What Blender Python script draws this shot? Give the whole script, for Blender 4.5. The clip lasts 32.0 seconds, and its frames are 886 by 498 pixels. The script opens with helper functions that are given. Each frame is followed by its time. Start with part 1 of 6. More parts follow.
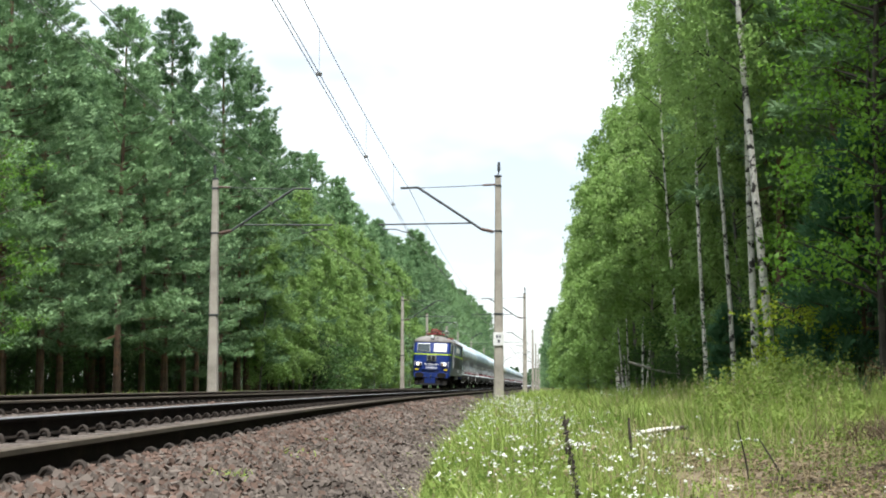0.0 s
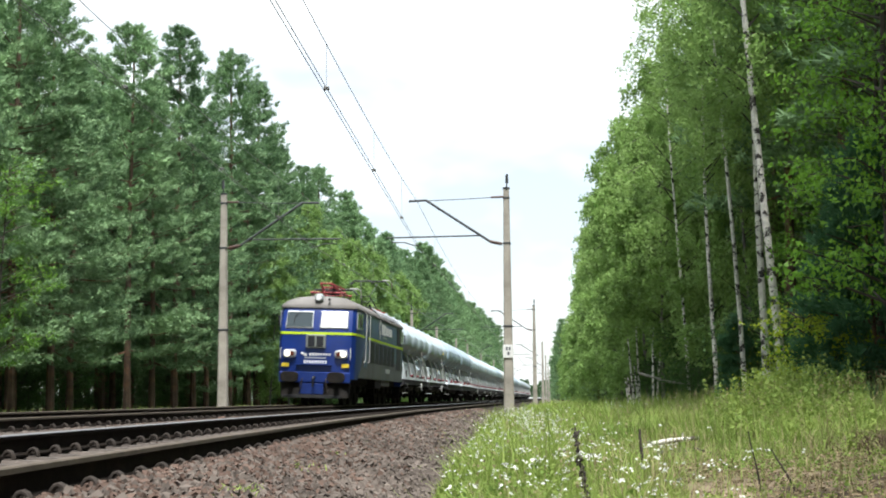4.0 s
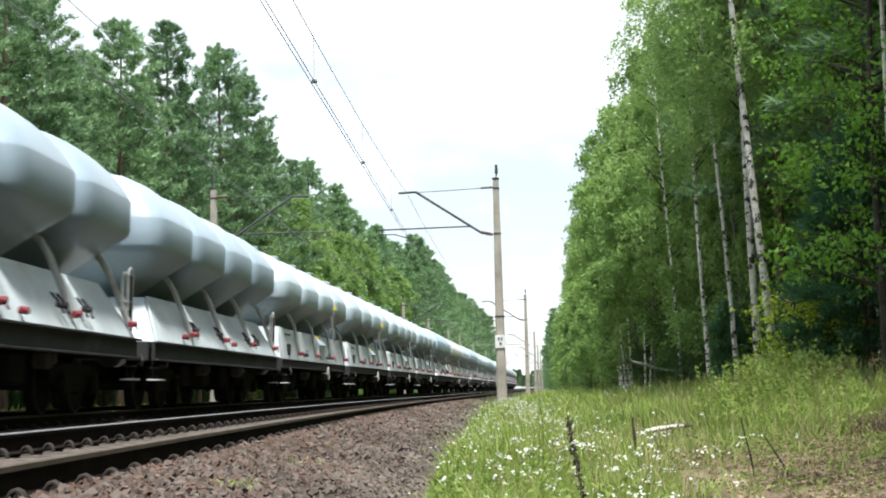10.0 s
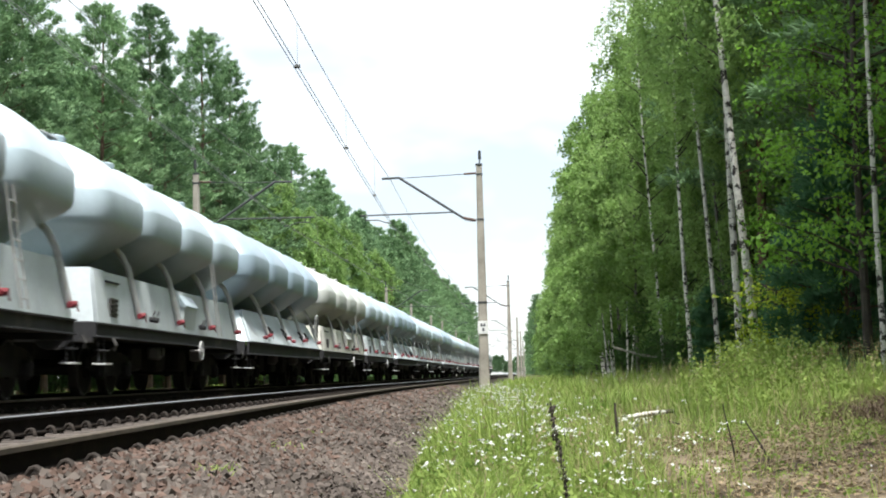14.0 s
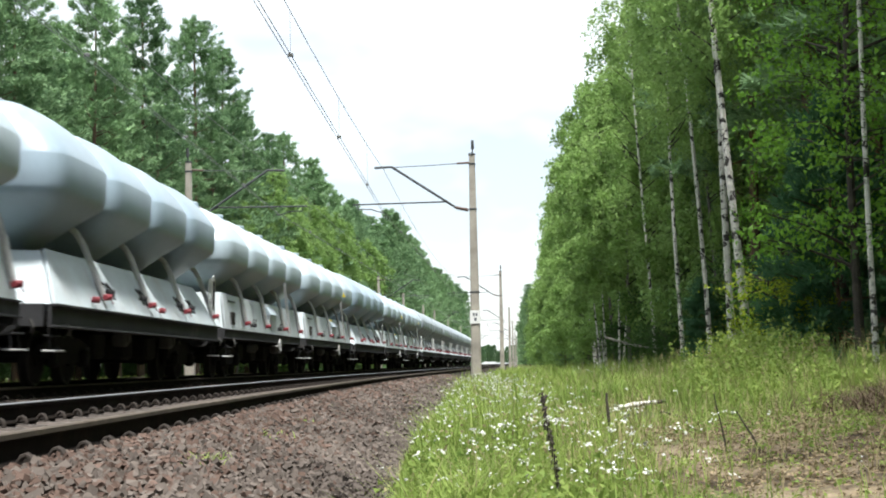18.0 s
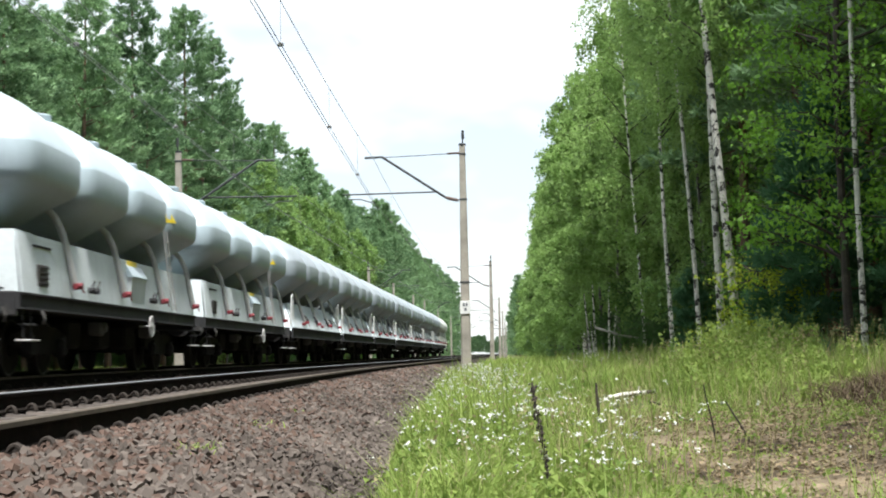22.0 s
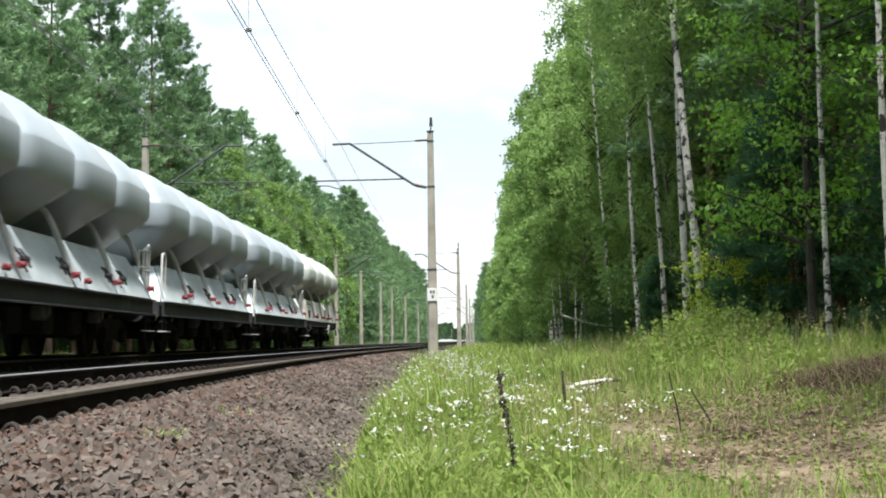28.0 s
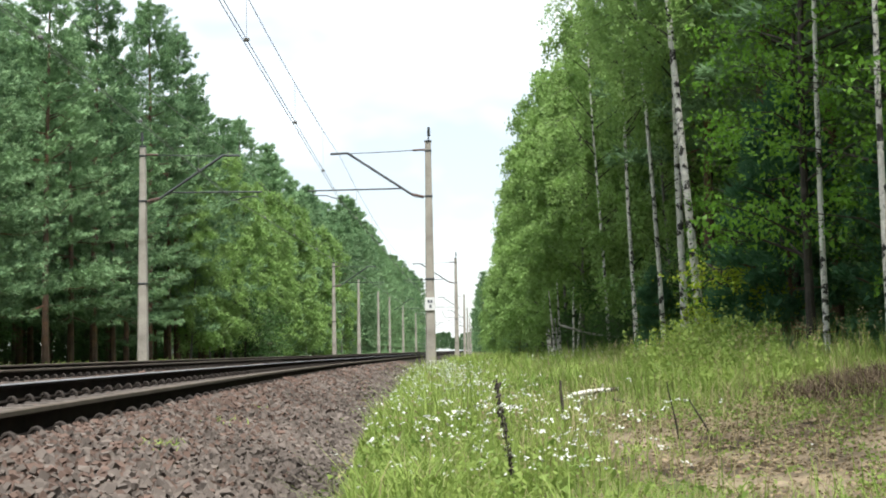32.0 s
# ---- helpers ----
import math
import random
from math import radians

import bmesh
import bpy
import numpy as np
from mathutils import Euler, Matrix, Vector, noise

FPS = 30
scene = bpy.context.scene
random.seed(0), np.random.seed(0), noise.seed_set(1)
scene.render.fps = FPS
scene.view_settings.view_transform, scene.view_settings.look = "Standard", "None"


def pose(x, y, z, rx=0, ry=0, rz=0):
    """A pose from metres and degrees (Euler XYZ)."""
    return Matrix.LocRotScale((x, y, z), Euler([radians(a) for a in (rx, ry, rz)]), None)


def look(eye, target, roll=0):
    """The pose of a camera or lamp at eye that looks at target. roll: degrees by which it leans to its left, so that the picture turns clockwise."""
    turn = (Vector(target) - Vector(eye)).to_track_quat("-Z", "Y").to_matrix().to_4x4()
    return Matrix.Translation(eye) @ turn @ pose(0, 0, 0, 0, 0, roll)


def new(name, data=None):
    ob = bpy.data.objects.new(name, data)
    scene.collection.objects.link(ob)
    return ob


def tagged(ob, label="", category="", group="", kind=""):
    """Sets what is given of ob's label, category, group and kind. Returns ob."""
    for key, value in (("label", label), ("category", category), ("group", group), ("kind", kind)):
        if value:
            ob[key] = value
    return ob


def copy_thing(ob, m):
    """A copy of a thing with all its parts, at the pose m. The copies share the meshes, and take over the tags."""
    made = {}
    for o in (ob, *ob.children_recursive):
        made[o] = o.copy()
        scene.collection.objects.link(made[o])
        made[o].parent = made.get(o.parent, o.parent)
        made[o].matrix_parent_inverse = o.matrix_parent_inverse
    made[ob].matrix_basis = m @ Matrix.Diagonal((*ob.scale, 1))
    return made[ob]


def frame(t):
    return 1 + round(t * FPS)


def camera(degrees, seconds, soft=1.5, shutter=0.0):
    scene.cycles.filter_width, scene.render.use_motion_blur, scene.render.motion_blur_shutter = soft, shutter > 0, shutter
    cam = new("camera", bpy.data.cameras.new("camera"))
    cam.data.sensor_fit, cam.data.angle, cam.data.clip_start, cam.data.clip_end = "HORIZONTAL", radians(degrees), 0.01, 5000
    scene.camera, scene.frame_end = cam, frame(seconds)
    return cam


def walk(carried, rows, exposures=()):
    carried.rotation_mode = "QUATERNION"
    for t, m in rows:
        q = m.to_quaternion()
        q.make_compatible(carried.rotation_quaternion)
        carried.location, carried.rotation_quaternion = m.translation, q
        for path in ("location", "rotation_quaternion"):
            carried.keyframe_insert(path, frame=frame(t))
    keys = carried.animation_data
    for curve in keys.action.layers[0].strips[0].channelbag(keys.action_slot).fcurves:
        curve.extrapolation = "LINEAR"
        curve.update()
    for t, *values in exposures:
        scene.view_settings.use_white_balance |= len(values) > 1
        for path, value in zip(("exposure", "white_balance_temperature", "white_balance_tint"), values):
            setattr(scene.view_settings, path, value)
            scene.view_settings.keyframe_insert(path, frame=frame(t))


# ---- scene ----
# A double-track railway through a forest: a freight train of cement wagons passes a low tripod beside the track.
# x to the right, y ahead along the track, z up from the head of the nearest rail.
cam = camera(33.56, 32.0, 1.9, 0.35)
EYE = 0.32
# seconds, yaw, pitch, roll in degrees: the tripod stays, the head turns
TURNS = [
    (0, 0.41, 5.33, -0.008), (0.5, 0.612, 5.159, -0.05), (1, 0.788, 5.144, -0.142), (1.5, 0.826, 5.299, -0.201),
    (2, 0.938, 5.726, -0.182), (2.5, 0.951, 6.03, -0.206), (3, 0.897, 5.862, -0.434), (3.5, 0.771, 5.865, -0.464),
    (5.5, 0.716, 5.574, -1.135), (6, 0.613, 5.552, -1.394), (6.5, 0.503, 5.682, -1.443), (7, 0.55, 6.108, -1.45),
    (7.5, 0.584, 5.925, -1.512), (8, 0.538, 5.943, -1.285), (8.5, 0.512, 5.844, -1.459), (9, 0.454, 5.566, -1.341),
    (9.5, 0.292, 5.456, -1.295), (10, 0.385, 5.485, -1.503), (10.5, 0.305, 5.425, -1.361), (11, 0.239, 5.21, -1.408),
    (11.5, 0.13, 5.199, -1.247), (12, -0.082, 5.139, -1.424), (12.5, -0.231, 5.119, -1.484), (13, -0.048, 4.983, -1.398),
    (13.5, -0.271, 4.856, -1.315), (15.5, 0.083, 5.247, -1.786), (16, 0.313, 5.097, -1.737), (16.5, -0.008, 4.758, -1.627),
    (17, -0.232, 4.885, -2.052), (17.5, -0.275, 4.738, -1.636), (18, -0.551, 4.499, -1.161), (18.5, -1.023, 4.439, -1.308),
    (19, -0.915, 4.146, -1.335), (19.5, -0.797, 4.208, -1.526), (20, -0.808, 4.132, -1.433), (20.5, -0.671, 4.117, -1.247),
    (21, -0.8, 4.135, -1.232), (21.5, -1.164, 3.996, -1.158), (22, -0.928, 4.11, -1.114), (22.5, -1.122, 4.21, -0.904),
    (23, -1.551, 4.122, -1.216), (23.5, -1.372, 4.019, -1.224), (24, -1.553, 4.498, -1.137), (24.5, -1.077, 4.841, -1.297),
    (25, -1.249, 4.494, -1.452), (25.5, -1.709, 4.158, -0.903), (26, -2.065, 3.86, -0.79), (26.5, -2.095, 3.26, -0.777),
    (28.5, -2.28, 3.727, -0.949), (29, -2.368, 3.851, -1.057), (29.5, -2.439, 3.997, -1.022), (30, -2.271, 3.989, -1.029),
    (30.5, -2.148, 3.873, -1.02), (31, -2.178, 3.969, -0.923), (31.5, -2.304, 3.957, -0.738), (32, -2.285, 3.959, -0.87),
]
walk(cam, [(t, pose(0, 0, EYE, 90 + pitch, 0, yaw) @ pose(0, 0, 0, 0, 0, roll)) for t, yaw, pitch, roll in TURNS])

# ---- light: a bright, thinly clouded sky with a soft sun high over the track ----
world = bpy.data.worlds.new("sky")
scene.world = world
world.use_nodes = True
wt = world.node_tree
wt.nodes.clear()
w_out = wt.nodes.new("ShaderNodeOutputWorld")
w_bg = wt.nodes.new("ShaderNodeBackground")
w_sky = wt.nodes.new("ShaderNodeTexSky")
w_sky.sky_type, w_sky.sun_disc = "NISHITA", False
w_sky.sun_elevation, w_sky.sun_rotation = radians(71), radians(168)
w_gain = wt.nodes.new("ShaderNodeVectorMath")
w_gain.operation = "SCALE"
w_gain.inputs["Scale"].default_value = 0.1
w_co = wt.nodes.new("ShaderNodeTexCoord")
w_map = wt.nodes.new("ShaderNodeMapping")
w_map.inputs["Scale"].default_value = (1.0, 1.0, 2.2)
w_noise = wt.nodes.new("ShaderNodeTexNoise")
w_noise.inputs["Scale"].default_value, w_noise.inputs["Detail"].default_value = 2.3, 5.0
w_noise.inputs["Roughness"].default_value = 0.55
w_ramp = wt.nodes.new("ShaderNodeValToRGB")
w_ramp.color_ramp.elements[0].position, w_ramp.color_ramp.elements[0].color = 0.43, (0.4, 0.4, 0.4, 1)
w_ramp.color_ramp.elements[1].position, w_ramp.color_ramp.elements[1].color = 0.58, (0.97, 0.97, 0.97, 1)
w_mix = wt.nodes.new("ShaderNodeMix")
w_mix.data_type = "RGBA"
w_mix.inputs[7].default_value = (0.97, 1.03, 1.07, 1)
wt.links.new(w_co.outputs["Generated"], w_map.inputs["Vector"])
wt.links.new(w_map.outputs[0], w_noise.inputs["Vector"])
wt.links.new(w_noise.outputs[0], w_ramp.inputs[0])
wt.links.new(w_sky.outputs[0], w_gain.inputs[0])
wt.links.new(w_gain.outputs[0], w_mix.inputs[6])
wt.links.new(w_ramp.outputs[0], w_mix.inputs[0])
wt.links.new(w_mix.outputs[2], w_bg.inputs["Color"])
w_bg.inputs["Strength"].default_value = 0.92
wt.links.new(w_bg.outputs[0], w_out.inputs["Surface"])
sun = new("sun", bpy.data.lights.new("sun", "SUN"))
sun.data.energy, sun.data.angle, sun.data.color = 4.8, radians(10), (1.0, 0.985, 0.95)
sun.matrix_basis = look((5, -23, 68), (0, 0, 0))
scene.view_settings.exposure = 0.75

# ---- materials ----
def mat(name, col, rough=0.6, metal=0.0, var=0.18, scale=6.0, fine=60.0, bump=0.15, col2=None, spot=0.5, rand=0.0, spec=0.5, sharp=0.16):
    """A surface with two scales of colour variation, an optional second colour in patches, and fine relief."""
    m = bpy.data.materials.new(name)
    m.use_nodes = True
    t = m.node_tree
    n, ln = t.nodes, t.links
    b = n["Principled BSDF"]
    b.inputs["Roughness"].default_value, b.inputs["Metallic"].default_value = rough, metal
    b.inputs["Specular IOR Level"].default_value = spec
    co = n.new("ShaderNodeTexCoord")
    big, small = n.new("ShaderNodeTexNoise"), n.new("ShaderNodeTexNoise")
    big.inputs["Scale"].default_value, big.inputs["Detail"].default_value = scale, 6
    small.inputs["Scale"].default_value, small.inputs["Detail"].default_value = fine, 4
    ln.new(co.outputs["Object"], big.inputs["Vector"])
    ln.new(co.outputs["Object"], small.inputs["Vector"])
    add = n.new("ShaderNodeMath")
    add.operation = "MULTIPLY_ADD"
    ln.new(small.outputs[0], add.inputs[0])
    add.inputs[1].default_value = 0.45
    ln.new(big.outputs[0], add.inputs[2])
    rmp = n.new("ShaderNodeMapRange")
    rmp.inputs[1].default_value, rmp.inputs[2].default_value = 0.42, 1.02
    rmp.inputs[3].default_value, rmp.inputs[4].default_value = 1 - var * 1.6, 1 + var * 1.2
    ln.new(add.outputs[0], rmp.inputs[0])
    value = rmp.outputs[0]
    if rand:
        info, rr, mul = n.new("ShaderNodeObjectInfo"), n.new("ShaderNodeMapRange"), n.new("ShaderNodeMath")
        rr.inputs[3].default_value, rr.inputs[4].default_value = 1 - rand, 1 + rand
        ln.new(info.outputs["Random"], rr.inputs[0])
        mul.operation = "MULTIPLY"
        ln.new(value, mul.inputs[0])
        ln.new(rr.outputs[0], mul.inputs[1])
        value = mul.outputs[0]
    base = n.new("ShaderNodeMix")
    base.data_type = "RGBA"
    base.inputs[6].default_value = (*col, 1)
    base.inputs[7].default_value = (*(col2 or col), 1)
    patch = n.new("ShaderNodeTexNoise")
    patch.inputs["Scale"].default_value, patch.inputs["Detail"].default_value = scale * 0.6, 8
    patch.inputs["Roughness"].default_value = 0.65
    ln.new(co.outputs["Object"], patch.inputs["Vector"])
    pr = n.new("ShaderNodeValToRGB")
    pr.color_ramp.elements[0].position, pr.color_ramp.elements[1].position = spot, min(1.0, spot + sharp)
    ln.new(patch.outputs[0], pr.inputs[0])
    ln.new(pr.outputs[0], base.inputs[0])
    sc = n.new("ShaderNodeVectorMath")
    sc.operation = "SCALE"
    ln.new(base.outputs[2], sc.inputs[0])
    ln.new(value, sc.inputs["Scale"])
    ln.new(sc.outputs[0], b.inputs["Base Color"])
    if bump:
        bp = n.new("ShaderNodeBump")
        bp.inputs["Strength"].default_value, bp.inputs["Distance"].default_value = bump, 0.02
        ln.new(add.outputs[0], bp.inputs["Height"])
        ln.new(bp.outputs[0], b.inputs["Normal"])
    return m


def leafy(name, col, col2, trans=0.35, rough=0.6):
    """Leaves, needles and blades: colour by piece, some light passing through."""
    m = bpy.data.materials.new(name)
    m.use_nodes = True
    t = m.node_tree
    n, ln = t.nodes, t.links
    b, out = n["Principled BSDF"], n["Material Output"]
    b.inputs["Roughness"].default_value = rough
    b.inputs["Specular IOR Level"].default_value = 0.25
    geo, info, co, noi = n.new("ShaderNodeNewGeometry"), n.new("ShaderNodeObjectInfo"), n.new("ShaderNodeTexCoord"), n.new("ShaderNodeTexNoise")
    noi.inputs["Scale"].default_value, noi.inputs["Detail"].default_value = 0.55, 3
    ln.new(co.outputs["Object"], noi.inputs["Vector"])
    a1, a2 = n.new("ShaderNodeMath"), n.new("ShaderNodeMath")
    a1.operation = a2.operation = "MULTIPLY_ADD"
    ln.new(geo.outputs["Random Per Island"], a1.inputs[0])
    a1.inputs[1].default_value = 0.45
    ln.new(noi.outputs[0], a1.inputs[2])
    ln.new(info.outputs["Random"], a2.inputs[0])
    a2.inputs[1].default_value = 0.35
    ln.new(a1.outputs[0], a2.inputs[2])
    r = n.new("ShaderNodeMapRange")
    r.inputs[1].default_value, r.inputs[2].default_value = 0.35, 1.25
    ln.new(a2.outputs[0], r.inputs[0])
    mx = n.new("ShaderNodeMix")
    mx.data_type = "RGBA"
    mx.inputs[6].default_value, mx.inputs[7].default_value = (*col, 1), (*col2, 1)
    ln.new(r.outputs[0], mx.inputs[0])
    ln.new(mx.outputs[2], b.inputs["Base Color"])
    tr, ms = n.new("ShaderNodeBsdfTranslucent"), n.new("ShaderNodeMixShader")
    ln.new(mx.outputs[2], tr.inputs["Color"])
    ms.inputs[0].default_value = trans
    ln.new(b.outputs[0], ms.inputs[1])
    ln.new(tr.outputs[0], ms.inputs[2])
    ln.new(ms.outputs[0], out.inputs["Surface"])
    return m


def glow(name, col, power):
    m = bpy.data.materials.new(name)
    m.use_nodes = True
    b = m.node_tree.nodes["Principled BSDF"]
    b.inputs["Base Color"].default_value = (*col, 1)
    b.inputs["Emission Color"].default_value = (*col, 1)
    b.inputs["Emission Strength"].default_value = power
    return m


def pane(name, col, rough=0.08):
    m = bpy.data.materials.new(name)
    m.use_nodes = True
    b = m.node_tree.nodes["Principled BSDF"]
    b.inputs["Base Color"].default_value = (*col, 1)
    b.inputs["Roughness"].default_value = rough
    b.inputs["Specular IOR Level"].default_value = 0.9
    b.inputs["Coat Weight"].default_value = 0.6
    return m


M_SAND = mat("dry_sandy_litter", (0.21, 0.168, 0.115), 0.95, var=0.6, scale=1.8, fine=30, bump=1.0, col2=(0.06, 0.046, 0.03), spot=0.42, spec=0.1)
M_EARTH = mat("sandy_grass_soil", (0.08, 0.1, 0.033), 0.95, var=0.35, scale=0.9, fine=14, bump=0.6, col2=(0.15, 0.12, 0.075), spot=0.52, spec=0.1)
M_BALLAST = mat("ballast_bed", (0.03, 0.023, 0.019), 0.95, var=0.5, scale=5, fine=38, bump=1.0, col2=(0.05, 0.04, 0.033), spec=0.15)
M_STONE = leafy("crushed_stone", (0.02, 0.016, 0.013), (0.165, 0.137, 0.118), 0.0, 0.95)
M_REDSTONE = leafy("rust_stained_stone", (0.022, 0.014, 0.01), (0.145, 0.098, 0.078), 0.0, 0.95)
# rust taken near black: the shade below the rail heads is in this colour
M_RAIL = mat("shaded_rusty_web", (0.012, 0.009, 0.007), 0.95, 0.0, var=0.3, scale=4, fine=70, bump=0.3, col2=(0.02, 0.014, 0.01), spec=0.1)
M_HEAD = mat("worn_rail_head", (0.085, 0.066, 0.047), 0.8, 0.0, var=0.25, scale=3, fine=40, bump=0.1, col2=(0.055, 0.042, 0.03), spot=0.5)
M_SHINE = mat("polished_rail_head", (0.2, 0.2, 0.21), 0.5, 0.4, var=0.12, scale=3, fine=40, bump=0.05)
M_SLEEPER = mat("weathered_sleeper", (0.085, 0.07, 0.06), 0.95, var=0.3, scale=3, fine=40, bump=0.6, col2=(0.16, 0.13, 0.11), rand=0.2)
M_CLIP = mat("rusty_clip", (0.04, 0.031, 0.025), 0.85, 0.1, var=0.3, scale=12, fine=90, bump=0.3, rand=0.15)
M_MAST = mat("old_concrete_mast", (0.37, 0.34, 0.29), 0.92, var=0.25, scale=1.5, fine=30, bump=0.35, col2=(0.27, 0.24, 0.2), spot=0.52)
M_STEEL = mat("dark_painted_steel", (0.055, 0.06, 0.062), 0.6, 0.3, var=0.2, scale=4, fine=50, bump=0.1)
M_WIRE = mat("dull_copper_wire", (0.2, 0.2, 0.19), 0.6, 0.5, var=0.1, scale=2, fine=20, bump=0)
M_CERAMIC = mat("brown_insulator", (0.09, 0.05, 0.035), 0.3, var=0.1, scale=6, fine=40, bump=0)
M_WHITE = mat("white_sign_paint", (0.78, 0.78, 0.76), 0.55, var=0.06, scale=5, fine=40, bump=0.03)
M_BLACK = mat("black_lettering", (0.025, 0.025, 0.028), 0.6, var=0.1, scale=5, fine=40, bump=0)
M_TANK = mat("light_grey_tank_paint", (0.41, 0.495, 0.54), 0.4, var=0.08, scale=0.8, fine=9, bump=0.04, col2=(0.365, 0.41, 0.44), spot=0.56, rand=0.07)
M_TANK2 = mat("bluish_grey_tank_paint", (0.305, 0.39, 0.455), 0.4, var=0.08, scale=0.8, fine=9, bump=0.04, col2=(0.28, 0.34, 0.39), spot=0.56, rand=0.07)
M_TANK3 = mat("cream_tank_paint", (0.47, 0.49, 0.455), 0.5, var=0.06, scale=0.8, fine=9, bump=0.04, col2=(0.42, 0.42, 0.38), spot=0.58)
M_TANK4 = mat("ash_grey_tank_paint", (0.315, 0.36, 0.39), 0.42, var=0.08, scale=0.8, fine=9, bump=0.04, col2=(0.275, 0.3, 0.315), spot=0.54, rand=0.07)
M_SKIRT = mat("dusty_grey_side_sheet", (0.53, 0.59, 0.615), 0.65, var=0.12, scale=1.1, fine=14, bump=0.08, col2=(0.47, 0.49, 0.49), spot=0.52, rand=0.08)
M_SKIRT2 = mat("pale_grey_side_sheet", (0.66, 0.72, 0.74), 0.6, var=0.12, scale=1.1, fine=14, bump=0.08, col2=(0.56, 0.6, 0.6), spot=0.54, rand=0.08)
M_SKIRT3 = mat("cream_side_sheet", (0.7, 0.69, 0.62), 0.65, var=0.1, scale=1.1, fine=14, bump=0.08, col2=(0.5, 0.47, 0.42), spot=0.54)
M_SOLE = mat("grimy_sole_bar", (0.028, 0.028, 0.03), 0.8, var=0.3, scale=1.6, fine=20, bump=0.15, col2=(0.075, 0.066, 0.058), spot=0.55)
M_SOLE2 = mat("cement_stained_frame", (0.11, 0.105, 0.1), 0.8, var=0.3, scale=1.6, fine=20, bump=0.15, col2=(0.1, 0.095, 0.09))
M_GRIME = mat("black_bogie_grime", (0.014, 0.013, 0.012), 0.9, 0.0, var=0.3, scale=4, fine=30, bump=0.2, col2=(0.024, 0.019, 0.016), spec=0.2)
M_TYRE = mat("worn_wheel_tread", (0.05, 0.047, 0.043), 0.6, 0.4, var=0.15, scale=4, fine=30, bump=0.05)
M_PIPE = mat("pale_grey_pipe", (0.5, 0.5, 0.49), 0.6, var=0.15, scale=3, fine=30, bump=0.05, col2=(0.33, 0.31, 0.29))
M_RED = mat("red_valve_paint", (0.22, 0.025, 0.035), 0.55, var=0.18, scale=8, fine=50, bump=0.05)
M_YELLOW = mat("yellow_plate", (0.72, 0.56, 0.04), 0.55, var=0.12, scale=5, fine=50, bump=0.02)
M_RAILING = mat("white_handrail", (0.62, 0.62, 0.6), 0.5, var=0.1, scale=5, fine=40, bump=0.03)
M_BLUE = mat("deep_blue_paint", (0.008, 0.03, 0.18), 0.35, var=0.14, scale=1.2, fine=14, bump=0.04, col2=(0.012, 0.033, 0.14), spot=0.56)
M_SLATE = mat("slate_blue_paint", (0.05, 0.095, 0.19), 0.38, var=0.2, scale=1.0, fine=12, bump=0.05, col2=(0.05, 0.075, 0.125), spot=0.5)
M_LOWER = mat("faded_grey_paint", (0.125, 0.135, 0.15), 0.55, var=0.18, scale=1.0, fine=12, bump=0.05, col2=(0.1, 0.098, 0.1))
M_ROOF = mat("dusty_grey_roof", (0.17, 0.16, 0.15), 0.8, var=0.18, scale=1.2, fine=20, bump=0.1, col2=(0.13, 0.115, 0.1))
M_LIME = mat("lime_stripe", (0.46, 0.62, 0.02), 0.45, var=0.08, scale=2, fine=20, bump=0.02)
M_LOUVRE = mat("dark_louvre", (0.022, 0.024, 0.03), 0.6, 0.2, var=0.15, scale=3, fine=40, bump=0.1)
M_FRAME = mat("brushed_grey_frame", (0.42, 0.44, 0.45), 0.45, 0.3, var=0.1, scale=4, fine=40, bump=0.05)
M_OLIVE = mat("grey_green_vent_frame", (0.2, 0.22, 0.2), 0.55, var=0.12, scale=4, fine=40, bump=0.05)
M_PANTO = mat("red_pantograph_paint", (0.3, 0.03, 0.035), 0.55, var=0.2, scale=5, fine=40, bump=0.05)
M_GLASS = pane("dark_cab_glass", (0.03, 0.045, 0.045))
# near-white base colour paints in the sky's reflection on the pane
M_BRIGHT = pane("white_sky_glare_glass", (0.95, 0.96, 0.97), 0.25)
M_LAMP = glow("lit_headlamp", (1.0, 0.93, 0.8), 1.7)
M_LENS = pane("red_tail_lens", (0.12, 0.03, 0.02), 0.2)
M_PINE = leafy("pine_needles", (0.03, 0.09, 0.04), (0.285, 0.44, 0.215), 0.18, 0.7)
M_PINE2 = leafy("young_pine_needles", (0.04, 0.11, 0.05), (0.1, 0.22, 0.11), 0.3, 0.7)
M_BIRCH = leafy("birch_leaves", (0.135, 0.24, 0.06), (0.33, 0.49, 0.16), 0.5, 0.55)
M_OAK = leafy("broad_leaves", (0.06, 0.17, 0.022), (0.26, 0.5, 0.07), 0.5, 0.5)
M_GREYBARK = mat("grey_birch_bark", (0.19, 0.175, 0.16), 0.9, var=0.3, scale=5, fine=24, bump=0.5, col2=(0.05, 0.045, 0.04), spot=0.5)
M_SHRUB = leafy("shrub_leaves", (0.035, 0.09, 0.025), (0.1, 0.19, 0.055), 0.4, 0.6)
M_YELLEAF = leafy("yellowing_leaves", (0.25, 0.36, 0.03), (0.42, 0.52, 0.05), 0.5, 0.6)
M_GRASS = leafy("meadow_grass", (0.09, 0.18, 0.033), (0.32, 0.4, 0.1), 0.4, 0.7)
M_DRY = leafy("dry_grass", (0.19, 0.16, 0.08), (0.38, 0.33, 0.185), 0.3, 0.8)
M_WITHER = leafy("withered_stems", (0.035, 0.026, 0.018), (0.19, 0.14, 0.09), 0.2, 0.85)
